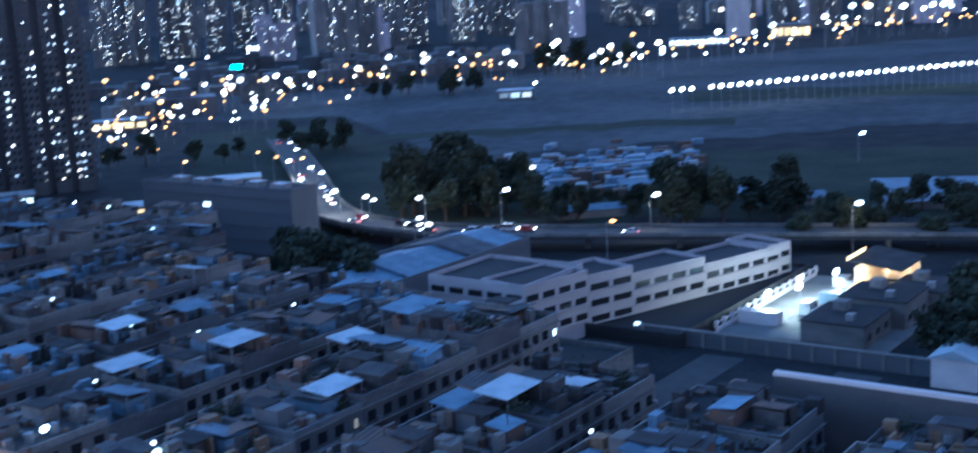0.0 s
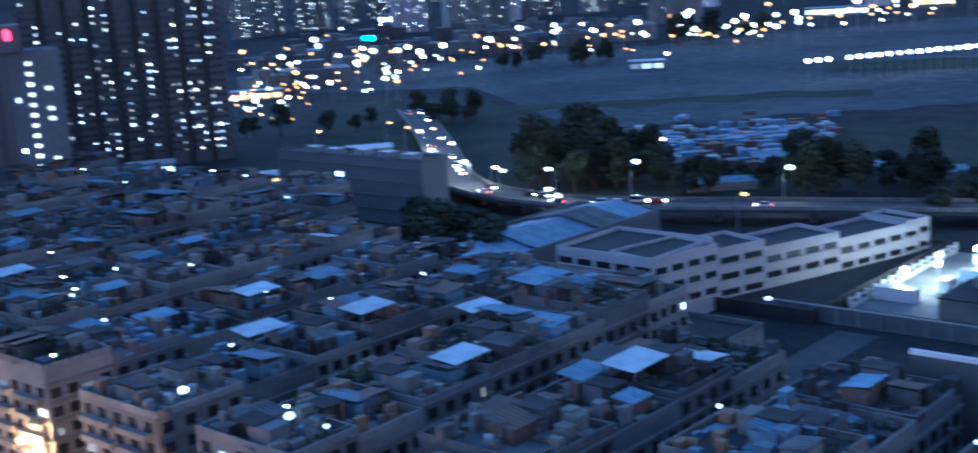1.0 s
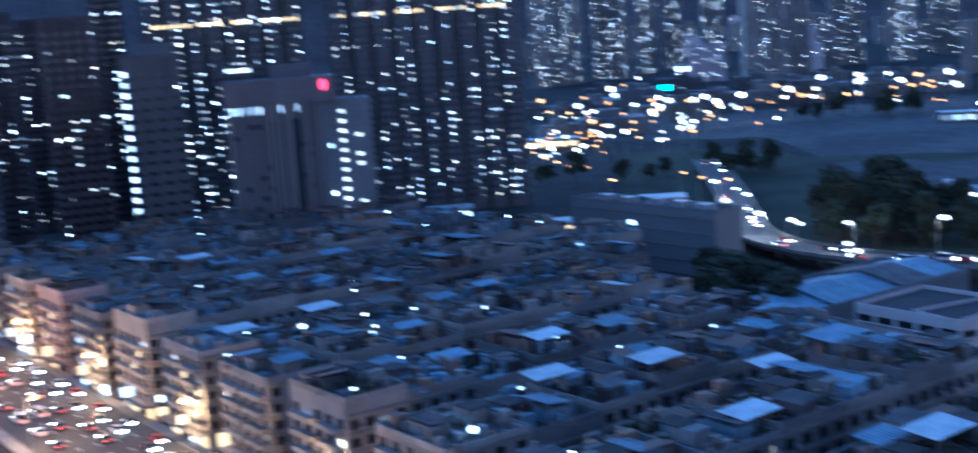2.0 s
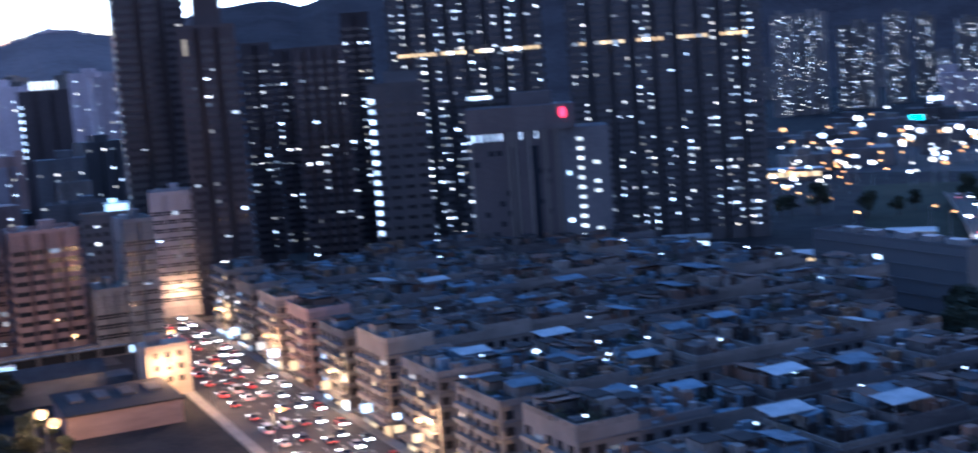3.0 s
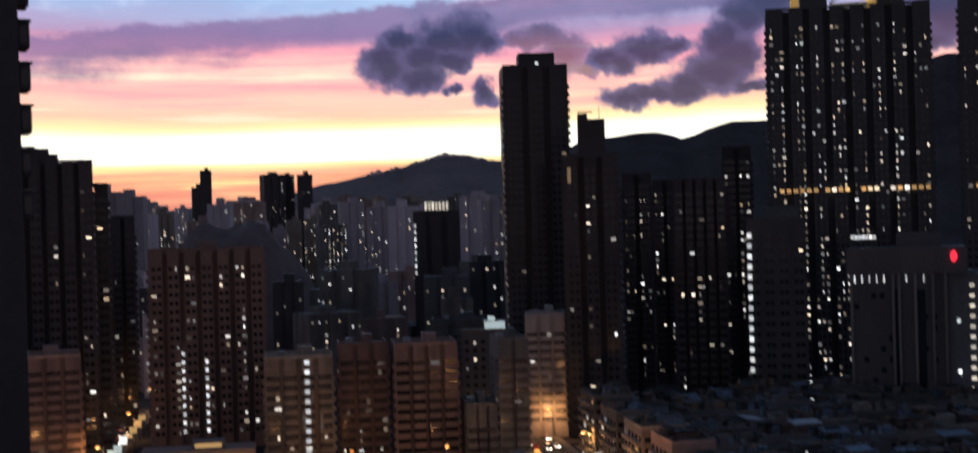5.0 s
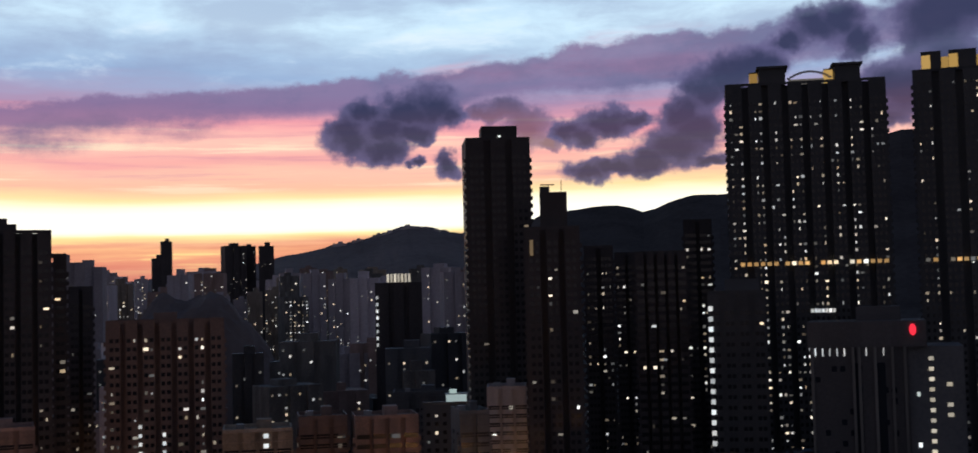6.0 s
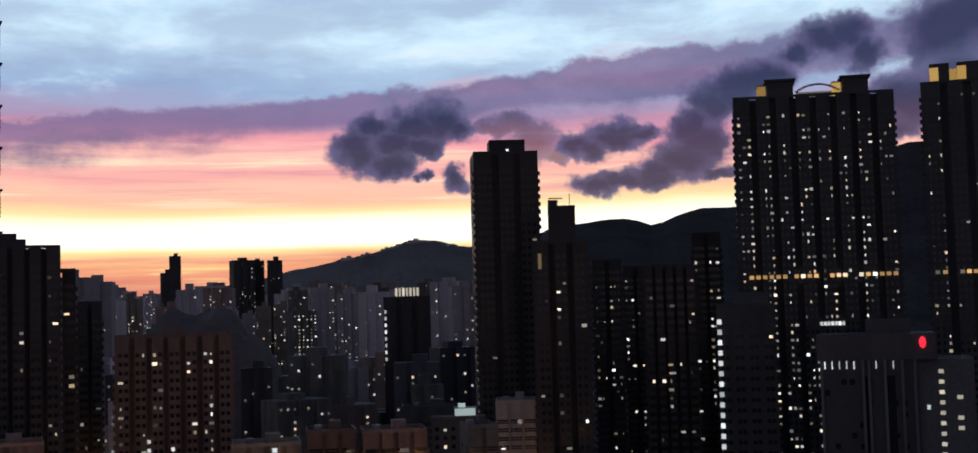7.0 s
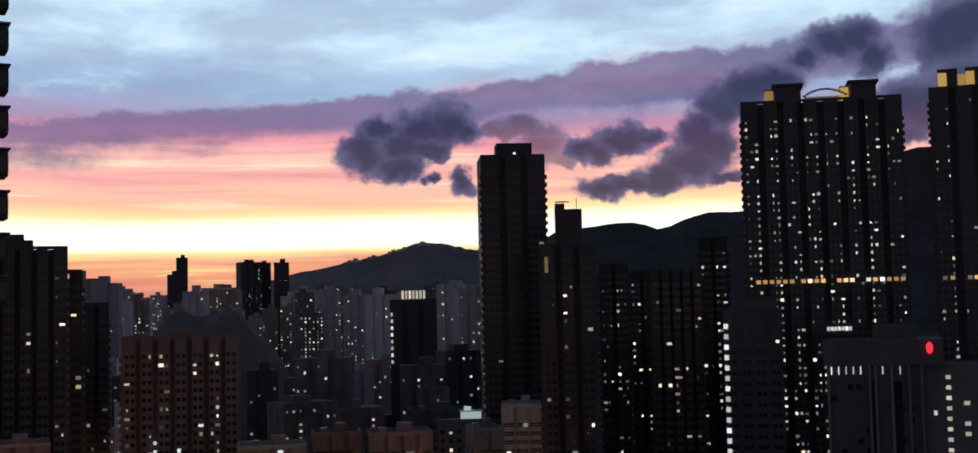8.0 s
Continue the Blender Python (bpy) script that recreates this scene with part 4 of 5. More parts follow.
def walk_up(a, b, w, dep, h, road=False, label=None):
    tone = rng.choice(("cream", "cream", "rose", "concrete")) if road and a > 150 else rng.choice(("concrete", "tower_blue", "concrete", "roof"))
    house = thing("walk_up_house", plan(a + dep / 2, b + w / 2), GRID_TURN, label or rng.choice(ROOF_LABELS), "house", "walk-up houses of the low quarter")
    HOUSES.append((a, a + dep, b, b + w, h))
    box("wall", house, M[tone], (0, 0, 0), (w - 0.06, dep, h))
    box("roof", house, M[rng.choice(("roof", "roof_dark", "roof_dark"))], (0, 0, h), (w - 0.7, dep - 0.6, 0.05))
    ring = [(0, -dep / 2 + 0.15, 0, w - 0.06, 0.3, 1.0), (0, dep / 2 - 0.15, 0, w - 0.06, 0.3, 1.0), (-w / 2 + 0.18, 0, 0, 0.3, dep - 0.6, 1.0), (w / 2 - 0.18, 0, 0, 0.3, dep - 0.6, 1.0)]
    part("parapet", boxes_mesh("parapet", ring, M[tone]), house, at=(0, 0, h))
    facade_stack(house, w, dep, h, 0, M[tone], 0.035)
    if road:
        facade_stack(house, w, dep, h, -1, M[tone], 0.12)
    # roof life
    sx = rng.choice((-1, 1))
    box("stair_head", house, M[tone], (sx * w * 0.27, rng.uniform(-3, 3), h), (3.2, 4.2, 2.7))
    box("stair_head_slab", house, M["roof_dark"], (sx * w * 0.27, rng.uniform(-0.5, 0.5), h + 2.7), (3.7, 4.6, 0.2))
    for _ in range(rng.choice((1, 2, 2, 3))):
        i = rng.randrange(3)
        m = rng.choice(("tin_rust", "roof", "tin_rust", "roof", "tin"))
        x, y, t = rng.uniform(-w * 0.28, w * 0.28), rng.uniform(-dep * 0.3, dep * 0.3), rng.choice((0, 90, 180, 270))
        sw, sd = 4.0 + 1.3 * i, 3.1 + 0.5 * i
        if t in (90, 270):
            sw, sd = sd, sw
        box("roof_shack", house, M[rng.choice(("tin_rust", "concrete", "tin", "roof"))], (x, y, h), (sw, sd, 2.1))
        part("shack_roof", SHEETS[m, i], house, at=(x, y, h + 2.15), turn=t)
    for _ in range(rng.choice((0, 1, 2, 3))):
        part("water_tank", TANK, house, at=(rng.uniform(-w * 0.4, w * 0.4), rng.uniform(-dep * 0.42, dep * 0.42), h))
    if rng.random() < 0.5:
        box("crate", house, M[rng.choice(("tin", "wood", "steel", "tin_rust", "roof"))], (rng.uniform(-w * 0.42, w * 0.42), rng.uniform(-dep * 0.45, dep * 0.45), h), (rng.uniform(0.8, 2.2), rng.uniform(0.8, 1.8), rng.uniform(0.5, 1.4)), rng.uniform(0, 90))
    roof_clutter(house, w, dep, h)
    if rng.random() < 0.6:
        box("aerial", house, M["dark_metal"], (rng.uniform(-4, 4), rng.uniform(-6, 6), h), (0.09, 0.09, rng.uniform(3, 5)))
    return house


ROOF_LABELS = ("weathered walk-up house with a cluttered flat roof", "stained concrete walk-up house with shacks on its roof",
               "old walk-up house with sheet-metal roof sheds", "grimy walk-up house with parapet and water tanks")


def far_edge(a):
    return 161 if a < 110 else 178 if a < 165 else 192 if a < 200 else 205 if a < 235 else 228


for k in range(14):
    a = 33 + 27.3 * k
    b = 91.0 if a > 60 else 118.0
    while b < far_edge(a) - 6:
        w = rng.uniform(11, 15)
        w = min(w, far_edge(a) - b)
        first = b == 91.0
        base = (20.0 if a > 150 else 17.6) if first else 19.0 if a > 100 else 18.0
        walk_up(a, b, w, 18.4, base + rng.uniform(-2.2, 1.6), first)
        b += w


def roof_at(a, b):
    for a0, a1, b0, b1, h in HOUSES:
        if a0 <= a <= a1 and b0 <= b <= b1:
            return h
    return None


CANOPIES = [(175, 135, 0, 7.5), (157, 121, 0, 8), (148, 113, 2, 7), (146, 134, 0, 8), (172, 148, 1, 7), (137, 146, 0, 7), (120, 127, 0, 8), (136, 160, 1, 10), (102, 132, 1, 7), (97, 137, 0, 9),
            (95, 148, 0, 8.5), (128, 146, 1, 8), (195, 172, 0, 6), (240, 125, 0, 8), (229, 101, 0, 7), (195, 97, 1, 6), (328, 133, 0, 8), (338, 123, 0, 8), (282, 191, 1, 12), (182, 119, 1, 7),
            (250, 150, 1, 7), (215, 140, 1, 6), (262, 170, 1, 9), (300, 160, 1, 8), (224, 160, 1, 6), (310, 190, 1, 8), (204, 125, 1, 6)]
for a, b, m, size in CANOPIES:
    # slide onto the nearest roof where a street lies below
    h = roof_at(a, b)
    for step in (4, -4, 8, -8):
        if h is None:
            h = roof_at(a + step, b)
            if h is not None:
                a += step
    if h is None:
        continue
    can = thing("roof_canopy", plan(a, b, h + 0.05), GRID_TURN + rng.choice((0, 0, 90)) + rng.uniform(-4, 4), "pale sheet-metal canopy on posts over a roof" if m != 1 else "blue sheet-metal canopy on posts over a roof", "canopy", "canopies on the roofs")
    part("sheet", pitched_sheet(size, size * 0.62, 0.5, M[("tin_white", "tin", "tin")[m]]), can, at=(0, 0, 2.7))
    for sx in (-1, 1):
        for sy in (-1, 1):
            box("post", can, M["steel"], (sx * size * 0.46, sy * size * 0.28, 0), (0.12, 0.12, 2.6 + 0.25 * (1 + sy) * 0.95))
ROOF_LAMPS = [(157, 136), (140, 97), (123, 98), (202, 141), (232, 147), (160, 161), (120, 136), (82, 127), (126, 100), (116, 98), (175, 137), (158, 116), (212, 122), (189, 111), (50, 135), (69, 157),
              (229, 115), (249, 141), (224, 129), (208, 119), (183, 108), (166, 93), (196, 136), (221, 139), (218, 92), (362, 151), (282, 116), (316, 215), (317, 206), (280, 216), (240, 197), (227, 102), (263, 146), (301, 218), (315, 201), (336, 201)]
for i, (a, b) in enumerate(ROOF_LAMPS):
    h = roof_at(a, b)
    for step in (4, -4, 7):
        if h is None:
            h = roof_at(a + step, b)
            if h is not None:
                a += step
    if h is None:
        continue
    lamp = thing("roof_light", plan(a, b, h + 0.05), GRID_TURN, "small white lamp on a roof-top post", "lamp", "lamps on the roofs")
    box("post", lamp, M["dark_metal"], (0, 0, 0), (0.1, 0.1, 2.0))
    big = 1.5 if i in (1, 2, 4, 16) else 0.8
    ball("lamp_head", lamp, M["lit_white"], (0, -0.05, 2.0), (0.95 * big, 0.7 * big, 0.7 * big))


# ---- school, halls, lit yard ----
def wing(name, label, p0, p1, h, depth, floors, first=0.6):
    """A wing along p0 -> p1 (its front on the right-hand side), with ribbon windows."""
    p0, p1 = Vector((*p0, 0)), Vector((*p1, 0))
    run = p1 - p0
    w = run.length
    turn = math.degrees(math.atan2(run.y, run.x))
    house = thing(name, (p0 + p1) / 2, turn, label, "school", "school wings")
    box("wall", house, M["school"], (0, depth / 2, 0), (w - 0.05, depth, h))
    box("roof", house, M["roof_dark"], (0, depth / 2, h), (w - 0.8, depth - 0.8, 0.08))
    ring = [(0, 0.15, 0, w - 0.05, 0.3, 0.9), (0, depth - 0.15, 0, w - 0.05, 0.3, 0.9), (-w / 2 + 0.18, depth / 2, 0, 0.3, depth - 0.6, 0.9), (w / 2 - 0.18, depth / 2, 0, 0.3, depth - 0.6, 0.9)]
    part("parapet", boxes_mesh("parapet", ring, M["school"]), house, at=(0, 0, h))
    n_ = max(2, round(w / 5.2))
    for k in range(floors):
        z = h - 2.6 - 3.5 * k
        for i in range(n_):
            x = -w / 2 + w * (i + 0.5) / n_
            box("window", house, M["pane"], (x, -0.02, z), (w / n_ - 1.3, 0.12, 1.35))
        box("sill", house, M["school"], (0, -0.2, z - 0.3), (w - 0.4, 0.5, 0.18))
    return house, w


SCHOOL = ((28, 252), (43, 263), (54, 269.5), (73, 281), (95, 295))
head, hw = wing("school_wing", "white three-storey school head with ribbon windows", (9.5, 269), SCHOOL[0], 13.6, 22, 3)
for (p0, p1), h in zip(zip(SCHOOL, SCHOOL[1:]), (13.4, 12.2, 10.4, 8.6)):
    wing("school_wing", "white stepped school wing with long window bands", p0, p1, h, 13, 3 if h > 11 else 2)


end, ew = wing("school_wing", "white end block of the school with square windows", (91.5, 293.2), (98.5, 297.6), 9.0, 13.5, 2)


def hall(name, label, a, b, da, db, h, mat, roofmat, category="hall"):
    house = thing(name, plan(a + da / 2, b + db / 2), GRID_TURN, label, category)
    box("wall", house, M[mat], (0, 0, 0), (db, da, h))
    box("roof", house, M[roofmat], (0, 0, h), (db - 0.8, da - 0.8, 0.1))
    ring = [(0, -da / 2 + 0.15, 0, db, 0.3, 1.0), (0, da / 2 - 0.15, 0, db, 0.3, 1.0), (-db / 2 + 0.15, 0, 0, 0.3, da - 0.6, 1.0), (db / 2 - 0.15, 0, 0, 0.3, da - 0.6, 1.0)]
    part("parapet", boxes_mesh("parapet", ring, M[mat]), house, at=(0, 0, h))
    return house


bulk = hall("warehouse", "wide blue-grey warehouse with a column of stair lights", 258, 262, 64, 11, 19, "tower_blue", "roof")
for k in range(4):
    box("stair_window", bulk, M["lit_white"], (-5.6, 3, 1.5 + 3.9 * k), (0.2, 2.6, 1.3))
for k in range(4):
    box("floor_band", bulk, M["tower_blue"], (-5.65, 0, 4.0 + 4.2 * k), (0.3, 64, 0.5))
for i in range(5):
    box("plant_unit", bulk, M["steel"], (-1 + i % 3, -24 + 11 * i, 19.1), (4, 5, 1.8))
blue = hall("blue_hall", "low hall with blue sheet-metal roofs", 186, 214, 26, 62, 8, "tower_blue", "roof")
for i in range(5):
    v = [(-6, -12, 0), (6, -12, 0), (6, 0, 2.4), (-6, 0, 2.4), (-6, 12, 0), (6, 12, 0)]
    part("roof_bay", solid("roof_bay", v, [(0, 1, 2, 3), (3, 2, 5, 4), (0, 3, 4), (1, 5, 2), (0, 4, 5, 1)], M["tin" if i != 3 else "roof"]), blue, at=(-25 + 12.4 * i, 0, 8.15 + 0.6 * (i % 2)))
hall("blue_hall", "small hall with a blue sheet-metal roof", 168, 186, 22, 20, 11, "tower_blue", "tin")
hall("flat_house", "low flat-roofed hall before the school", 112, 178, 30, 20, 7.5, "concrete", "roof_dark")
dark = hall("playground_deck", "wide dark flat-roofed deck beside the school", 117, 226, 26, 70, 2.0, "roof_dark", "roof_dark")
fence = thing("site_wall", plan(97, 229), GRID_TURN, "long low dark wall with a lit rail", "wall")
box("wall", fence, M["tower_blue"], (0, 0, 0), (0.5, 64, 3.2))
box("coping", fence, M["concrete"], (0, 0, 3.2), (0.9, 64, 0.25))
for i in range(14):
    box("pier", fence, M["concrete"], (-0.35, -30 + 4.6 * i, 0), (0.4, 0.6, 3.2))
box("lamp_head", fence, M["lit_white"], (-0.4, 31, 3.2), (0.7, 1.0, 0.6))
terrace = thing("terrace_parapet", plan(46, 161.4), GRID_TURN, "long pale parapet wall at the quarter's edge", "wall")
box("wall", terrace, M["roof"], (0, 0, 0), (0.8, 46, 19.6))
box("coping", terrace, M["white"], (0, 0, 19.6), (0.9, 46, 0.6))


def yard():
    """Floodlit works yard with a posted fence and an amber-lit shed."""
    slab = thing("yard", plan(97, 268), GRID_TURN, "floodlit pale concrete works yard", "yard")
    for i in range(7):
        for j in range(4):
            box("slab", slab, M["yard"], (-24 + 8 * i, -13.5 + 9 * j, 0), (7.94, 8.94, 0.35))
    fen = thing("yard_fence", plan(115.5, 268), GRID_TURN, "white posted fence round a floodlit yard", "fence")
    box("plinth", fen, M["white"], (0, 0, 0), (56, 0.4, 1.0))
    for i in range(15):
        box("post", fen, M["white"], (-28 + 4 * i, 0, 1.0), (0.7, 0.7, 1.6))
    box("rail", fen, M["white"], (0, 0, 2.0), (56, 0.18, 0.25))
    shed = thing("works_shed", plan(96, 291), GRID_TURN, "open works shed glowing with amber light", "shed")
    box("back_wall", shed, M["cream"], (0, 5, 0.35), (16, 0.4, 6))
    box("side_wall", shed, M["cream"], (8, 0, 0.35), (0.4, 9.6, 6))
    v = [(-9, -6, 6.2), (9, -6, 6.2), (9, 6, 7.8), (-9, 6, 7.8), (-9, -6, 6.5), (9, -6, 6.5), (9, 6, 8.1), (-9, 6, 8.1)]
    part("roof", solid("roof", v, [(3, 2, 1, 0), (4, 5, 6, 7), (0, 1, 5, 4), (1, 2, 6, 5), (2, 3, 7, 6), (3, 0, 4, 7)], M["roof_dark"]), shed)
    for x in (-7.5, 0, 7.5):
        box("column", shed, M["steel"], (x, -5, 0.35), (0.35, 0.35, 6))
    box("fascia", shed, M["lit_amber"], (-4, 6.1, 8.1), (12, 0.3, 0.9))
    for i, (a, b, e, warm) in enumerate(((110, 254, 1, 0), (109, 270, 1, 0), (106, 262, 1, 0), (95, 287, 1, 1), (104, 279, 1, 0))):
        fl = thing("floodlight", plan(a, b, 0.35 if i != 3 else 0.35), GRID_TURN, "amber flood lamp on a post" if warm else "white flood lamp on a post", "floodlight", "floodlights of the yard")
        box("post", fl, M["steel"], (0, 0, 0), (0.16, 0.16, 5.0))
        box("lamp_head", fl, M["sodium"] if warm else M["flood"], (0, 0, 5.0), (2.0, 0.6, 1.1))
        bulb = new("bulb", bpy.data.lights.new("bulb", "POINT"))
        bulb.data.energy, bulb.data.color, bulb.data.shadow_soft_size = (3000, (1, 0.6, 0.25), 0.4) if warm else (900, (1.0, 0.97, 0.74), 0.4)
        bulb.parent, bulb.location = fl, (0, 0, 4.4)
    for a, b, sx, sy, sz, m in ((104, 262, 5, 2.4, 2.5, "tin_white"), (101, 271, 7, 2.6, 2.6, "tin"), (106, 288, 4, 3, 2.2, "white"), (102, 280, 6, 2.4, 2.4, "tin_white"), (110, 250, 9, 3, 2.6, "white"), (99, 256, 6, 2.4, 2.6, "roof_dark")):
        bx = thing("site_container", plan(a, b, 0.35), GRID_TURN + rng.choice((0, 90)), "metal site container in a floodlit yard", "container", "containers in the yard")
        box("shell", bx, M[m], (0, 0, 0), (sx, sy, sz))
        box("door", bx, M["dark_metal"], (sx * 0.3, -sy / 2 - 0.03, 0.1), (1.0, 0.06, 2.0))
        box("roof_rim", bx, M["steel"], (0, 0, sz), (sx + 0.1, sy + 0.1, 0.12))
    for a, b, sx, sy, sz in ((90, 247, 16, 13, 4.6), (88, 264, 15, 14, 5.6), (84, 280, 14, 12, 4.2)):
        low = thing("site_office", plan(a, b, 0.35), GRID_TURN, "low flat-roofed site building beside a floodlit yard", "site building", "low buildings of the yard")
        box("wall", low, M["concrete"], (0, 0, 0), (sx, sy, sz))
        box("roof", low, M["roof_dark"], (0, 0, sz), (sx + 0.5, sy + 0.5, 0.25))
        box("roof_hood", low, M["concrete"], (sx * 0.2, sy * 0.15, sz + 0.25), (3.4, 2.8, 1.9))
        box("water_tank", low, M["steel"], (-sx * 0.28, -sy * 0.2, sz + 0.25), (1.6, 1.6, 1.4))
        for k in range(3):
            box("window", low, M["pane"], (-sx * 0.3 + sx * 0.3 * k, -sy / 2 - 0.02, 1.4), (1.8, 0.12, 1.3))
    white = thing("white_house", plan(62, 228), GRID_TURN, "small white house under a big dark tree", "house")
    box("wall", white, M["white"], (0, 0, 0), (9, 8, 5.5))
    v = [(-5, -4.5, 5.5), (5, -4.5, 5.5), (5, 0, 7.3), (-5, 0, 7.3), (-5, 4.5, 5.5), (5, 4.5, 5.5)]
    part("roof", solid("roof", v, [(0, 1, 2, 3), (3, 2, 5, 4), (0, 3, 4), (1, 5, 2), (0, 4, 5, 1)], M["tin_white"]), white)
    windows(white, [-3, 0, 3], 1, 0, -4.03, (1.2, 1.3), 2.6, 3, [M["lit"]])


yard()


# ---- lamps, cars, trees ----
def street_lamp(name, label, height, arm, mat, head=(1.3, 0.6, 0.35)):
    """The pole is the thing itself; arm and head are its parts."""
    bm = bmesh.new()
    bmesh.ops.create_cone(bm, cap_ends=True, segments=8, radius1=0.16, radius2=0.09, depth=height, matrix=Matrix.Translation((0, 0, height / 2)))
    mesh = bpy.data.meshes.new(name)
    bm.to_mesh(mesh)
    bm.free()
    mesh.materials.append(M["steel"])
    lamp = tagged(new(name, mesh), label, "street lamp")
    if arm:
        box("arm", lamp, M["steel"], (-arm / 2, 0, height - 0.1), (arm, 0.12, 0.12))
    ball("lamp_head", lamp, M[mat], (-arm, 0, height + head[2] * 0.3), head)
    return lamp


def remove_thing(ob):
    for o in (*ob.children_recursive, ob):
        bpy.data.objects.remove(o)


def place(template, at, turn, group="", scale=1.0):
    ob = copy_thing(template, Matrix.Translation(at) @ Matrix.Rotation(radians(turn), 4, "Z") @ Matrix.Scale(scale, 4))
    return tagged(ob, group=group)


def bulb_at(parent, at, watts, colour, size=0.3):
    bulb = new("bulb", bpy.data.lights.new("bulb", "POINT"))
    bulb.data.energy, bulb.data.color, bulb.data.shadow_soft_size = watts, colour, size
    bulb.parent, bulb.location = parent, at


SODIUM = (1, 0.46, 0.15)
sodium_lamp = street_lamp("street_lamp", "sodium street lamp with a curved arm glowing orange", 10, 1.8, "sodium", (1.8, 1.3, 1.0))
white_lamp = street_lamp("street_lamp", "street lamp with a warm white head", 11, 1.6, "flood", (2.0, 1.3, 1.1))
for i, a in enumerate(range(118, 470, 27)):
    lp = place(sodium_lamp, plan(a, 66.0 if i % 2 else 89.3, 0.2), GRID_TURN + (180 if i % 2 else 0), "lamps along the main road")
    bulb_at(lp, (-1.8, 0, 9.6), 800 if i % 2 and a > 350 else 3000, SODIUM)
for i, a in enumerate(range(372, 600, 38)):
    lp = place(sodium_lamp, plan(a, -58.5 if i % 2 else -73.5, 0), GRID_TURN + (0 if i % 2 else 180), "lamps along the side street")
    bulb_at(lp, (-1.8, 0, 9.6), 3000, SODIUM)
for b in (-40, -12, 16, 44):
    lp = place(sodium_lamp, plan(380, b), GRID_TURN + 90, "lamps along the cross street")
    bulb_at(lp, (-1.8, 0, 9.6), 700 if b > 40 else 1900, SODIUM)
# three lamps added here to brighten the depot front and the trees
for b in (-48, -28, -8):
    lp = place(sodium_lamp, plan(357, b), GRID_TURN + 90, "lamps before the depot")
    bulb_at(lp, (-1.8, 0, 9.6), 1500, SODIUM)
for a, b in ((287, 23), (277, 24.5), (322, 57)):
    lp = place(sodium_lamp, plan(a, b), GRID_TURN + 200, "lamps by the market hall", 1.0)
    ball("lamp_globe", lp, M["sodium"], (-1.8, 0, 9.9), (2.6, 2.6, 2.2))
    bulb_at(lp, (-1.8, 0, 8.6), 3200 if b > 50 else 1600, SODIUM)
for az, d, z in ((-5.5, 386, 0), (-12.2, 366, 0), (-20.95, 346, 0)):
    lp = place(white_lamp, spot(az, d, 0), 175, "lamps along the curved road", 1.15)
    bulb_at(lp, (-1.6, 0, 10.0), 500, (1, 0.72, 0.42))
for az, el_, warm in ((8.4, -6.84, 1), (5.3, -6.7, 1), (4.5, -6.95, 1), (3.37, -7.08, 1), (2.6, -7.9, 0), (0.75, -9.1, 0), (0.4, -9.25, 0), (-1.55, -10.2, 0), (-1.95, -10.5, 0), (-6.8, -8.23, 0), (-21.2, -7.2, 0), (-10.2, -10.6, 1)):
    d = (EYE - 11) / math.tan(radians(-el_))
    place(sodium_lamp if warm else white_lamp, spot(az, d, 0), 160 + rng.uniform(-20, 20), "lamps of the far junction")


def loft(rings, mat, name):
    """Skin over rings of equal length, closed at both ends."""
    k = len(rings[0])
    v = [p for r in rings for p in r]
    f = [tuple(range(k))[::-1], tuple(range((len(rings) - 1) * k, len(rings) * k))]
    for i in range(len(rings) - 1):
        for j in range(k):
            f.append((i * k + j, i * k + (j + 1) % k, (i + 1) * k + (j + 1) % k, (i + 1) * k + j))
    return solid(name, v, f, mat)


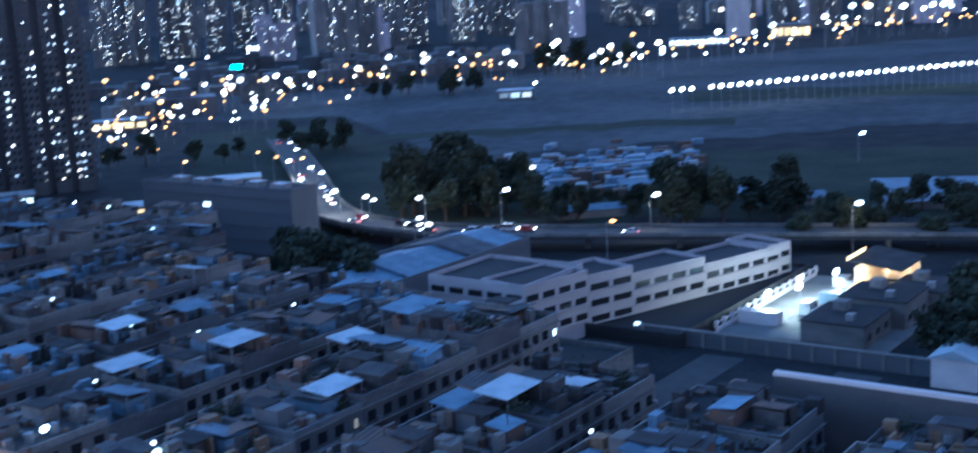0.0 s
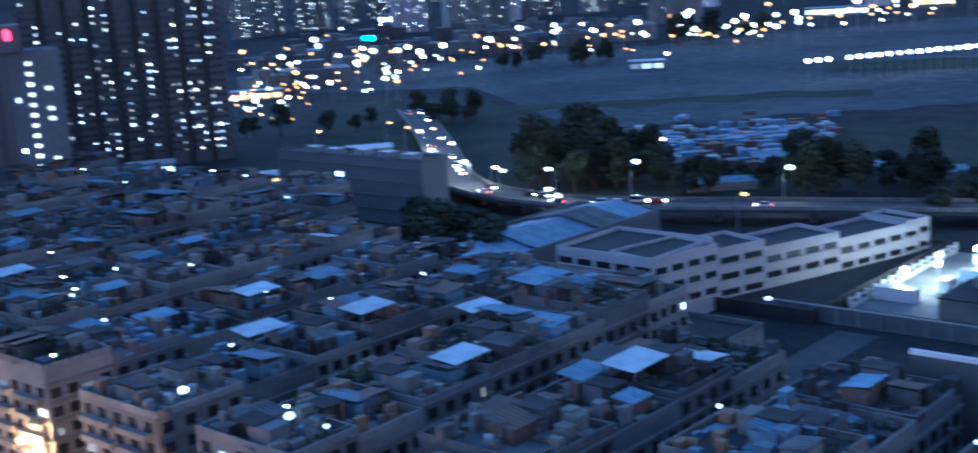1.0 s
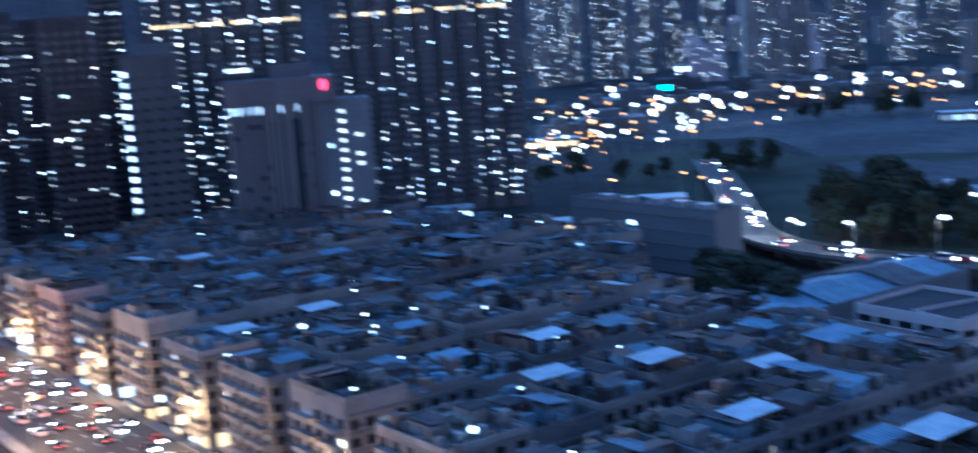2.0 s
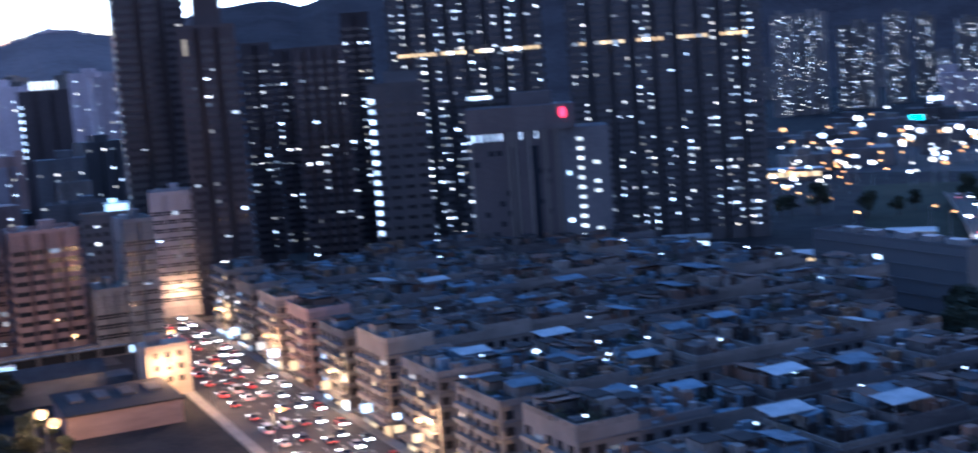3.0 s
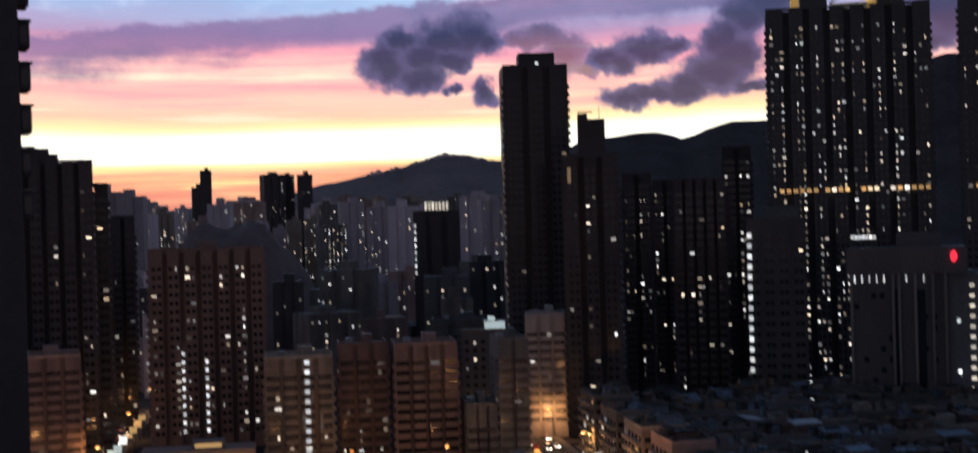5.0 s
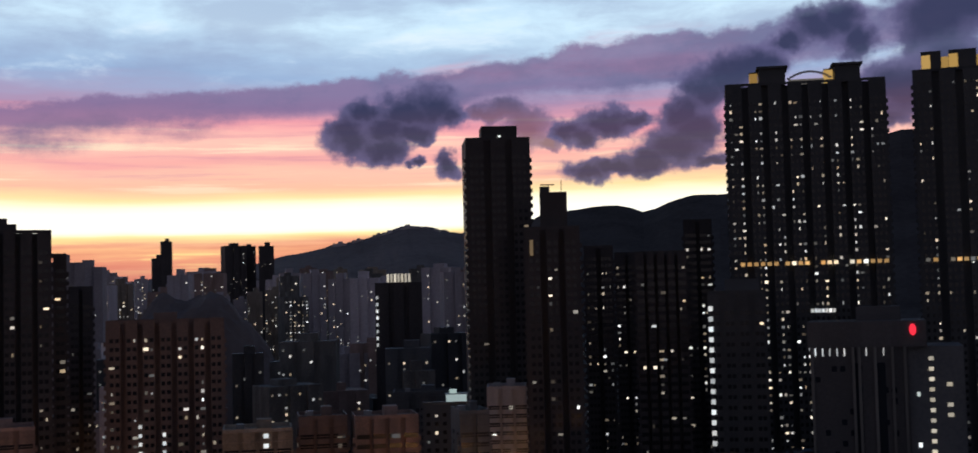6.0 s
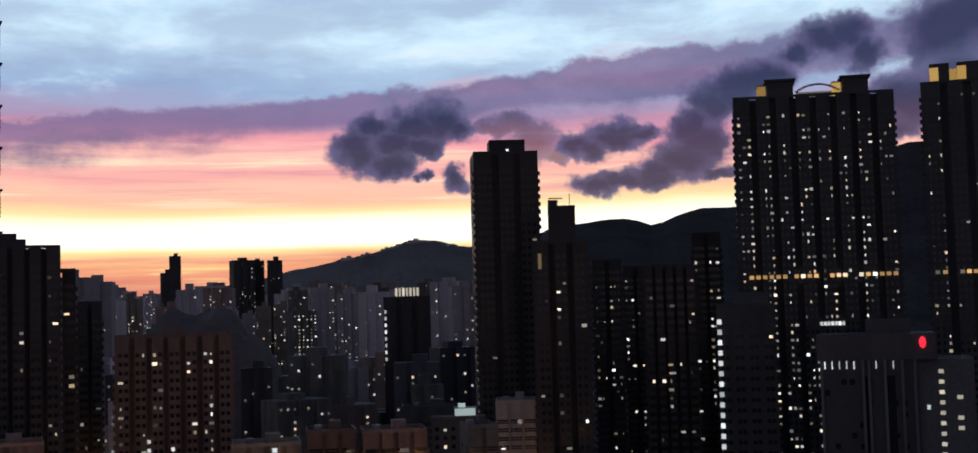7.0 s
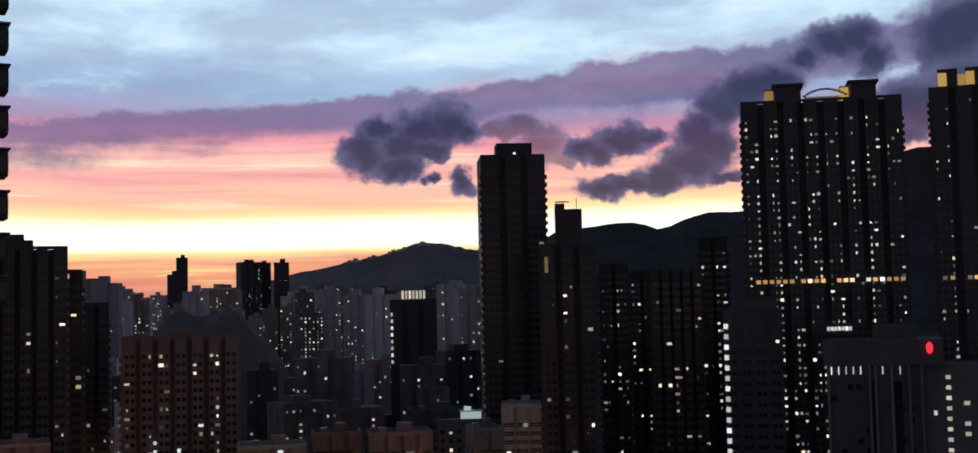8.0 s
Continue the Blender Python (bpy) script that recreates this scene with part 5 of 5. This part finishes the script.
def car(label, paint, van=False):
    c = thing("car", (0, 0, -500), 0, label, "car" if not van else "van")
    L, W = (4.4, 1.75) if not van else (5.2, 1.9)
    prof = [(-L / 2, 0.35, 0.75), (-L / 2 + 0.1, 0.25, 0.92), (-L / 2 + 0.8, 0.22, 0.98), (L / 2 - 1.0, 0.22, 0.92), (L / 2 - 0.15, 0.25, 0.75), (L / 2, 0.35, 0.6)]
    part("body", loft([[(-W / 2, y, z0), (W / 2, y, z0), (W / 2 - 0.06, y, z1), (-W / 2 + 0.06, y, z1)] for y, z0, z1 in prof], paint, "body"), c)
    t = 1.45 if not van else 2.0
    cab = [(-L / 2 + (0.5 if not van else 0.1), 0.9, 0.95), (-L / 2 + (0.95 if not van else 0.3), 0.9, t), (L / 2 - 1.9, 0.9, t), (L / 2 - 1.2, 0.88, 0.93)]
    part("cabin", loft([[(-W / 2 + 0.1, y, 0.85), (W / 2 - 0.1, y, 0.85), (W / 2 - 0.25, y, z1), (-W / 2 + 0.25, y, z1)] for y, _, z1 in cab], M["pane"], "cabin"), c)
    part("roof", boxes_mesh("roof", [(0, -0.35 if not van else -0.5, t - 0.02, W - 0.42, L * 0.36 if not van else L * 0.55, 0.06)], paint), c)
    for sx in (-1, 1):
        for sy in (-1, 1):
            bm = bmesh.new()
            bmesh.ops.create_cone(bm, cap_ends=True, segments=12, radius1=0.32, radius2=0.32, depth=0.22, matrix=Matrix.Translation((sx * (W / 2 - 0.08), sy * L * 0.3, 0.32)) @ Matrix.Rotation(radians(90), 4, "Y"))
            part("wheel", bm, c, M["tyre"])
        # headlight made oversized, its spreading glow put into the shape
        box("headlight", c, M["head"], (sx * 0.58, L / 2 - 0.03, 0.48), (0.6, 0.2, 0.36))
        box("tail_light", c, M["tail"], (sx * 0.65, -L / 2 + 0.02, 0.6), (0.38, 0.12, 0.2))
    return c


CARS = [car("white car in slow traffic", M["car_white"]), car("dark grey car in slow traffic", M["car_dark"]), car("red taxi in slow traffic", M["car_red"]), car("dark car in slow traffic", M["car_dark"]), car("white van in slow traffic", M["car_white"], True)]
for lane, b in enumerate((70.6, 74.8, 78.9, 82.8, 86.3)):
    a = 205 + rng.uniform(0, 8)
    while a < 520:
        if rng.random() < (0.85 if a < 430 else 0.5):
            place(rng.choice(CARS), plan(a, b + rng.uniform(-0.3, 0.3), 0.06), GRID_TURN + (0 if lane < 3 else 180), "cars on the main road")
        a += rng.uniform(10, 19)
for b in (-69.5, -66, -62):
    a = 365 + rng.uniform(0, 8)
    while a < 560:
        place(rng.choice(CARS), plan(a, b, 0.06), GRID_TURN + (0 if b < -65 else 180), "cars on the side street")
        a += rng.uniform(16, 30)

# flyover beyond the school
FLY = [(-46, 640), (-34, 560), (-25, 490), (-18, 430), (-8, 398), (12, 374), (36, 360), (70, 348), (108, 334), (150, 318), (220, 292)]


def smooth(points, n=6):
    out = []
    for i in range(len(points) - 1):
        p = [Vector(points[max(0, min(len(points) - 1, i + k))]) for k in (-1, 0, 1, 2)]
        for j in range(n):
            t = j / n
            out.append(0.5 * ((2 * p[1]) + (p[2] - p[0]) * t + (2 * p[0] - 5 * p[1] + 4 * p[2] - p[3]) * t * t + (-p[0] + 3 * p[1] - 3 * p[2] + p[3]) * t ** 3))
    return out + [Vector(points[-1])]


def flyover():
    line = smooth(FLY)
    deck = thing("flyover", (0, 0, 0), 0, "curved concrete flyover with traffic and parapets", "flyover")
    for name, off, z0, z1, wide, mat in (("deck", 0, 3.6, 4.6, 13, "asphalt"), ("parapet", -6.5, 4.6, 5.6, 0.35, "concrete"), ("parapet", 6.5, 4.6, 5.6, 0.35, "concrete")):
        v, f = [], []
        for i, p in enumerate(line):
            d = (line[min(len(line) - 1, i + 1)] - line[max(0, i - 1)]).normalized()
            s = Vector((-d.y, d.x))
            for o, z in ((-wide / 2, z0), (wide / 2, z0), (wide / 2, z1), (-wide / 2, z1)):
                q = p + s * (off + o)
                v.append((q.x, q.y, z))
        for i in range(len(line) - 1):
            for j in range(4):
                f.append((4 * i + j, 4 * i + (j + 1) % 4, 4 * i + 4 + (j + 1) % 4, 4 * i + 4 + j))
        part(name, solid(name, v, [q[::-1] for q in f], M[mat]), deck)
    for p in line[::4]:
        bm = bmesh.new()
        bmesh.ops.create_cone(bm, cap_ends=True, segments=10, radius1=0.9, radius2=0.8, depth=3.6, matrix=Matrix.Translation((p.x, p.y, 1.8)))
        part("pier", bm, deck, M["concrete"])
    for i in range(2, 44):
        for off in (-2.6, 2.8):
            if rng.random() < 0.3:
                d = (line[i + 1] - line[i - 1]).normalized()
                q = line[i] + Vector((-d.y, d.x)) * off
                turn = math.degrees(math.atan2(d.y, d.x)) - 90
                place(rng.choice(CARS), (q.x, q.y, 4.6), turn + (180 if off < 0 else 0), "cars on the flyover")


flyover()
for x, y in ((-31, 492), (-24, 440), (-12, 408), (14, 384)):
    lp = place(white_lamp, (x, y, 0), 20, "lamps along the flyover", 1.1)
    bulb_at(lp, (-1.6, 0, 10.6), 1400, (1, 0.78, 0.55))


def tree(label, height, spread, leaves, seed):
    r = random.Random(seed)
    bm = bmesh.new()
    bmesh.ops.create_cone(bm, cap_ends=True, segments=8, radius1=height * 0.03, radius2=height * 0.015, depth=height * 0.55, matrix=Matrix.Translation((0, 0, height * 0.275)))
    lobes = []
    for i in range(9):
        ang, up = r.uniform(0, 6.28), r.uniform(0.42, 0.86)
        out = spread * r.uniform(0.25, 0.62) * (1.15 - up * 0.6)
        c = Vector((math.cos(ang) * out, math.sin(ang) * out, height * up))
        lobes.append((c, spread * r.uniform(0.26, 0.42)))
        foot = Vector((0, 0, height * r.uniform(0.25, 0.5)))
        way = c - foot
        m = Matrix.Translation(foot + way / 2) @ way.to_track_quat("Z", "Y").to_matrix().to_4x4()
        bmesh.ops.create_cone(bm, cap_ends=False, segments=5, radius1=height * 0.011, radius2=height * 0.004, depth=way.length, matrix=m)
    mesh = bpy.data.meshes.new("tree")
    bm.to_mesh(mesh)
    bm.free()
    mesh.materials.append(M["bark"])
    t = tagged(new("tree", mesh), label, "tree")
    v, f = [], []
    for _ in range(leaves):
        c, rad = r.choice(lobes)
        d = Vector((r.gauss(0, 1), r.gauss(0, 1), r.gauss(0, 0.8))).normalized() * rad * r.uniform(0.45, 1.08)
        p = c + d
        s = r.uniform(0.35, 0.8) * (height / 12) ** 0.5
        a, b = Vector((r.gauss(0, 1), r.gauss(0, 1), r.gauss(0, 0.6))).normalized(), Vector((r.gauss(0, 1), r.gauss(0, 1), r.gauss(0, 0.6))).normalized()
        i = len(v)
        v += [p + a * s, p + b * s * 0.8, p - a * s, p - b * s * 0.8]
        f.append((i, i + 1, i + 2, i + 3))
    part("crown", solid("crown", v, f, M["leaf"]), t, label="uneven dark leafy crown")
    return t


TREES = [tree("dark spreading tree with a ragged crown", 13, 6.5, 1500, 1), tree("dark rounded street tree", 10, 5, 1100, 2), tree("tall dark tree with an open crown", 17, 7.5, 1800, 3)]


def grove(az0, az1, d0, d1, count, scale=1.0, group="trees by the road", kinds=(0, 1, 2)):
    for _ in range(count):
        place(TREES[rng.choice(kinds)], spot(rng.uniform(az0, az1), rng.uniform(d0, d1), 0), rng.uniform(0, 360), group, scale * rng.uniform(0.8, 1.25))


grove(-1.0, -4.6, 405, 470, 22, 1.25)
grove(-4.2, -7.4, 405, 455, 16, 0.95)
grove(-7, -12.5, 395, 425, 14, 0.65)
grove(-12.6, -15.6, 380, 420, 15, 0.9)
grove(-16.2, -18.6, 385, 420, 12, 0.9)
grove(-18, -27, 352, 405, 28, 0.7)
grove(5.0, 0.2, 296, 345, 26, 0.8)
grove(1.2, 12, 590, 640, 18, 0.8, "trees at the far junction")
grove(0, -5, 880, 930, 14, 0.9, "trees on the cleared land")
grove(-7.5, -11.5, 1020, 1080, 12, 1.3, "trees on the cleared land")
grove(-24.4, -27, 235, 262, 8, 0.95, "big trees by the yard")
grove(46.5, 54, 318, 362, 30, 0.72, "trees in the park", (0, 1))
grove(43.5, 49.5, 262, 305, 26, 0.62, "trees in the park", (0, 1))
grove(50, 58, 330, 365, 14, 0.62, "trees in the park", (0, 1))
grove(45.4, 50.8, 322, 350, 18, 0.75, "trees in the park", (0, 1))

# ---- far distance ----
def far_block(az, d, width, top, mat, lit, turn=0.0, name="far_tower", big=1.0, warm="far_lit", label="distant high block dotted with lit windows", base=0.0):
    house = thing(name, spot(az, d, base), az + turn, label, "tower block")
    dep = width * 0.7
    shell = prism("wall", notched(width, dep, 3, width * 0.06), 0, top - base, M[mat])
    extra = boxes_mesh("wall", [(rng.uniform(-0.1, 0.1) * width, 0, top - base, width * 0.35, dep * 0.5, 3 + rng.uniform(0, 3))], M[mat])
    bm = bmesh.new()
    bm.from_mesh(shell), bm.from_mesh(extra)
    part("wall", bm, house, M[mat])
    cols, floors = max(3, int(width / 3.4)), int((top - base - 4) / 3.1)
    lights = []
    for i in range(cols):
        keen = rng.choice((0.3, 1, 1, 2))
        for k in range(floors):
            if rng.random() < lit * keen * 1.7:
                lights.append((-width / 2 + width * (i + 0.5) / cols, -dep / 2 - 0.1, 3 + 3.1 * k, 1.05 * big, 0.3, 1.1 * big))
    if lights:
        part("lit_glazing", boxes_mesh("lit_glazing", lights, M[warm]), house, kind="stuff")
    return house


# westward: the old city below the hill
r0 = random.Random(11)
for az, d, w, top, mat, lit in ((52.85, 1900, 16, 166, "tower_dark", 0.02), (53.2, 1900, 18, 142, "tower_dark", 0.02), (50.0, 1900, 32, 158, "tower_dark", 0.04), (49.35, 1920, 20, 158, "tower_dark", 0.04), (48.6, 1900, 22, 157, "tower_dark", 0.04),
                                (57.0, 1000, 26, 108, "far_haze", 0.04), (56.0, 1050, 22, 106, "far_haze", 0.04), (51.4, 1500, 34, 112, "far_haze", 0.05), (47.6, 1500, 24, 108, "far_haze", 0.05),
                                (46.6, 1350, 24, 104, "far_haze", 0.06), (45.3, 1250, 24, 96, "far_haze", 0.08), (44.3, 1000, 22, 92, "far_haze", 0.06), (41.0, 1050, 26, 100, "far_haze", 0.06), (40.3, 900, 20, 93, "far_haze", 0.06)):
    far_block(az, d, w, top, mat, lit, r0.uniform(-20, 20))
for _ in range(210):
    az = r0.uniform(38.5, 61)
    d = r0.uniform(600, 2500)
    if 47.5 < az < 56 and 720 < d < 1000:
        continue
    cap = EYE + d * math.tan(radians(r0.uniform(-1.2, 1.5) if d > 1100 else r0.uniform(-5.0, -1.5)))
    top = max(22, min(cap, 130))
    # farther blocks take the haze-paled tile more often
    far_block(az, d, r0.uniform(14, 34), top, r0.choice(("far_haze", "far_haze", "concrete", "cream", "rose") if d > 1100 else ("tower", "concrete", "cream", "far_haze", "rose", "far_haze")), r0.choice((0.05, 0.1, 0.2)), r0.uniform(-25, 25), big=0.75 + d / 2600)
sign = far_block(42.85, 700, 25, 84, "tower_dark", 0.01)
for i in range(7):
    box("sign_bar", sign, M["lit_stair"], (-5.5 + 1.9 * i, -8.2, 84.2), (1.2, 0.3, 4.4), 12)
far_block(42.5, 640, 22, 51, "tower_blue", 0.16, 0)
for k in range(8):
    box("stair_window", sign, M["lit_cool"], (-11.5, -9.0, 50 + 3.6 * k), (1.1, 0.3, 1.8))


def knoll(az, d, wide, deep, high):
    """Wooded knoll in the old city."""
    v, f = [], []
    n = 36
    for j in range(n + 1):
        for i in range(n + 1):
            x, y = (2 * i / n - 1), (2 * j / n - 1)
            g = max(0.0, 1 - x * x - y * y)
            z = high * g ** 0.6 * (0.86 + 0.3 * noise.noise(Vector((x * 2.2, y * 2.2, 5)))) + 4 * noise.noise(Vector((x * 11, y * 11, 1))) * (g > 0.02) - (1 if g <= 0 else 0)
            v.append((x * wide, y * deep, z))
    for j in range(n):
        for i in range(n):
            k = j * (n + 1) + i
            f.append((k, k + 1, k + n + 2, k + n + 1))
    ob = tagged(new("knoll", solid("knoll", v, f, M["hill"])), "dark wooded knoll between city blocks", "hill", kind="structure")
    ob.matrix_basis = Matrix.Translation(spot(az, d)) @ Matrix.Rotation(radians(az), 4, "Z")


knoll(52.0, 860, 66, 70, 88)
# eastward: new towns beyond the cleared land
for az, d, w, top, lit in ((11.1, 1600, 24, 122, 0.2), (9.9, 1650, 36, 124, 0.12), (8.0, 1700, 44, 106, 0.12), (6.4, 1800, 30, 120, 0.12), (5.3, 1900, 26, 115, 0.12), (3.6, 1500, 24, 100, 0.1), (1.4, 1350, 44, 96, 0.06), (0.1, 1400, 30, 90, 0.08),
                           (-2.0, 1700, 40, 88, 0.1), (-4.2, 1700, 34, 90, 0.12), (-6.0, 1900, 40, 84, 0.1)):
    far_block(az, d, w, top, "concrete", lit * 1.2, r0.uniform(-12, 12), big=1.1)
for _ in range(70):
    az = r0.uniform(-30, 12.4)
    d = r0.uniform(1350, 2600) + (150 if az < -14 else 0)
    far_block(az, d, r0.uniform(24, 60), min(r0.uniform(16, 70), EYE - 6), r0.choice(("concrete", "far_haze", "concrete")), r0.choice((0.04, 0.08, 0.12)), r0.uniform(-20, 20), big=1.2)
for _ in range(46):
    az, d = r0.uniform(-6, 12.3), r0.uniform(830, 1300)
    if az < 3 and d < 1050:
        d += 230
    far_block(az, d, r0.uniform(18, 46), r0.uniform(6, 16), r0.choice(("tower_blue", "roof", "concrete")), 0.03, r0.uniform(-20, 20), "far_hall", label="distant low hall with few lit windows")
tall = far_block(-16.2, 1500, 26, 60, "white", 0.0)
# the belt of road and dock lights
# heads built far too large, so their shape stands for the glare round them
mast = street_lamp("mast_lamp", "far mast lamp glowing over roads and docks", 15, 0, "flood", (3.6, 3.6, 3.0))
mast_s = street_lamp("mast_lamp", "far sodium mast lamp over roads", 12, 0, "sodium", (3.0, 3.0, 2.4))
BELT = [(11.61, -4.8), (7.9, -4.02), (3.89, -4.02), (-0.22, -3.68), (-4.36, -3.64), (-8.5, -3.58), (-12.6, -3.51), (-16.62, -3.15), (-20.53, -2.71), (-25.93, -2.34)]
for i in range(270):
    az = r0.uniform(4.5, 11.8) if i % 5 == 0 else r0.uniform(-27, 11.5)
    mid_el = float(np.interp(-az, [-p[0] for p in BELT], [p[1] for p in BELT]))
    if i % 8 == 7:
        el_ = mid_el + r0.uniform(0.3, 1.5)                       # lamps in the town beyond
    elif az > 4.5:
        el_ = mid_el + r0.gauss(0.0, 0.55)
    else:
        el_ = mid_el + r0.gauss(0.0, 0.15) + 0.12
    d = (EYE - 14) / math.tan(radians(-min(el_, -1.7)))
    place(mast if r0.random() < 0.55 else mast_s, spot(az, d, 0), r0.uniform(0, 90), "lights beyond the cleared land", (0.55 + 0.75 * r0.random() ** 2) * d / 900)
for i in range(40):
    s = i / 39
    if i in (3,):
        continue
    p = spot(-13.3, 702).lerp(spot(-27.5, 846), s)
    place(mast, p, 0, "row of lights on the cleared land", 0.8)
for az, d in ((8.6, 700), (11.0, 690), (10.2, 640), (11.3, 660), (9.6, 660), (10.7, 700), (12.4, 600), (13.0, 600), (14.2, 590), (15.0, 600), (15.9, 575), (16.4, 570), (13.6, 580), (-7.3, 830), (-10.3, 940), (1.0, 800), (1.8, 800), (7.0, 760), (8.2, 745)):
    place(mast if r0.random() < 0.7 else mast_s, spot(az, d), 0, "lights round the far junction", r0.uniform(0.4, 0.65))


def lit_shed(az, d, w, h, mat, label, turn=0.0, dep=12):
    s = thing("lit_shed", spot(az, d), az + turn, label, "shed")
    box("wall", s, M["concrete"], (0, 0, 0), (w, dep, h))
    box("roof", s, M["tin_white"], (0, 0, h), (w + 1, dep + 1, 0.4))
    n_ = max(2, int(w / 6))
    for i in range(n_):
        box("lit_opening", s, M[mat], (-w / 2 + w * (i + 0.5) / n_, -dep / 2 - 0.1, h * 0.25), (w / n_ * 0.75, 0.3, h * 0.5))


lit_shed(8.3, 1150, 44, 8, "lit_white", "long brightly lit terminal shed")
lit_shed(4.2, 1750, 62, 12, "lit_white", "long lit hall under far towers")
lit_shed(10.9, 800, 34, 6, "lit_amber", "amber-lit depot by the towers")
lit_shed(-6.4, 835, 22, 6, "lit_dim", "small dim shed on cleared land")
lit_shed(-14.5, 1350, 60, 8, "lit_white", "long lit warehouse by the docks")
lit_shed(-18.4, 1400, 40, 16, "lit_amber", "tall amber-lit dock hall")
lit_shed(10.6, 470, 16, 4, "lit_amber", "amber-lit low shed by the quarter")
lit_shed(6.1, 520, 18, 4, "lit_amber", "amber-lit low shed at the junction")
lit_shed(15.6, 520, 18, 5, "lit_white", "white-lit low shed under the towers")
box_sign = thing("teal_sign", spot(5.73, 1150), 6, "teal glowing sign board on a mast", "sign")
box("post", box_sign, M["steel"], (0, 0, 0), (0.6, 0.6, 12))
box("board", box_sign, M["teal"], (0, -0.4, 12), (10, 0.5, 4.5))


def scrapyard():
    """Low huts and stacked sheets, past counting."""
    r = random.Random(5)
    for m, count, name, lab in (("tin", 170, "scrap_huts", "jumble of blue sheet-metal huts and stacks"), ("tin_white", 60, "scrap_stacks", "pale sheets and stacks among huts"), ("tin_rust", 150, "scrap_heaps", "rusty heaps and huts in a yard")):
        rows = []
        for _ in range(count):
            p = spot(r.uniform(-3.2, -14.5), r.gauss(500, 26))
            rows.append((p.x, p.y, 0.1, r.uniform(2, 8), r.uniform(2, 5), r.uniform(1.2, 3.4)))
        tagged(new(name, boxes_mesh(name, rows, M[m])), lab, "scrap yard", kind="stuff")


scrapyard()


def glow_board(a, b, z, w, h, mat, out):
    """A glowing board on a bracket over the pavement, made up to add to the street's glow."""
    s = thing("shop_sign", plan(a, b, z), GRID_TURN, "added glowing board on a steel bracket", "sign", "shop signs over the pavement")
    box("bracket", s, M["dark_metal"], (-out * w / 2, 0, h), (abs(w) + 0.6, 0.1, 0.15))
    box("board", s, M[mat], (0, 0, 0), (w, 0.3, h))
    if b < 0:
        box("post", s, M["dark_metal"], (-out * w / 2, 0, -z), (0.15, 0.15, z + h))


# boards added along both streets to raise their glow
for i in range(16):
    a = 215 + 14.5 * i + rng.uniform(-3, 3)
    if roof_at(a, 93) is None:
        continue
    glow_board(a, 89.0, rng.uniform(4.0, 5.2), 2.2, rng.uniform(1.2, 2.6), rng.choice(("lit_white", "lit", "lit_amber", "screen", "lit_amber", "lit")), -1)
for i in range(9):
    a = 392 + 14 * i
    glow_board(a, -57.5, rng.uniform(4, 5), 2.6, rng.uniform(1.5, 3), rng.choice(("lit_white", "lit_amber", "lit_amber", "screen")), -1)
    glow_board(a + 6, -74.5, rng.uniform(4, 5), 2.6, rng.uniform(1.5, 3), rng.choice(("lit_white", "lit_amber", "lit_amber", "lit")), 1)
for az in (41.2, 41.6, 42.0, 42.35, 42.7, 43.2, 43.7, 44.6, 45.4):
    far_block(az, 3280, r0.uniform(20, 40), EYE + 3280 * math.tan(radians(float(np.interp(az, [40, 42.3, 44, 46], [2.8, 3.15, 2.7, 2.3])))) + r0.uniform(1, 6), "far_haze", 0.02, 0, base=150)
for az, d, w, dep in ((-15.7, 430, 16, 10), (-18.6, 418, 18, 8), (-9.5, 405, 22, 6), (-12.0, 455, 18, 8), (-26, 430, 60, 40)):
    s = thing("pale_shed", spot(az, d), az + 10, "low shed with a pale sheet-metal roof", "shed")
    box("wall", s, M["concrete"], (0, 0, 0), (w, dep, 2.6))
    part("roof", pitched_sheet(w + 1, dep + 1, 0.9, M["tin"]), s, at=(0, 0, 2.7))
for t_ in (sodium_lamp, white_lamp, mast, mast_s, *CARS, *TREES):
    remove_thing(t_)
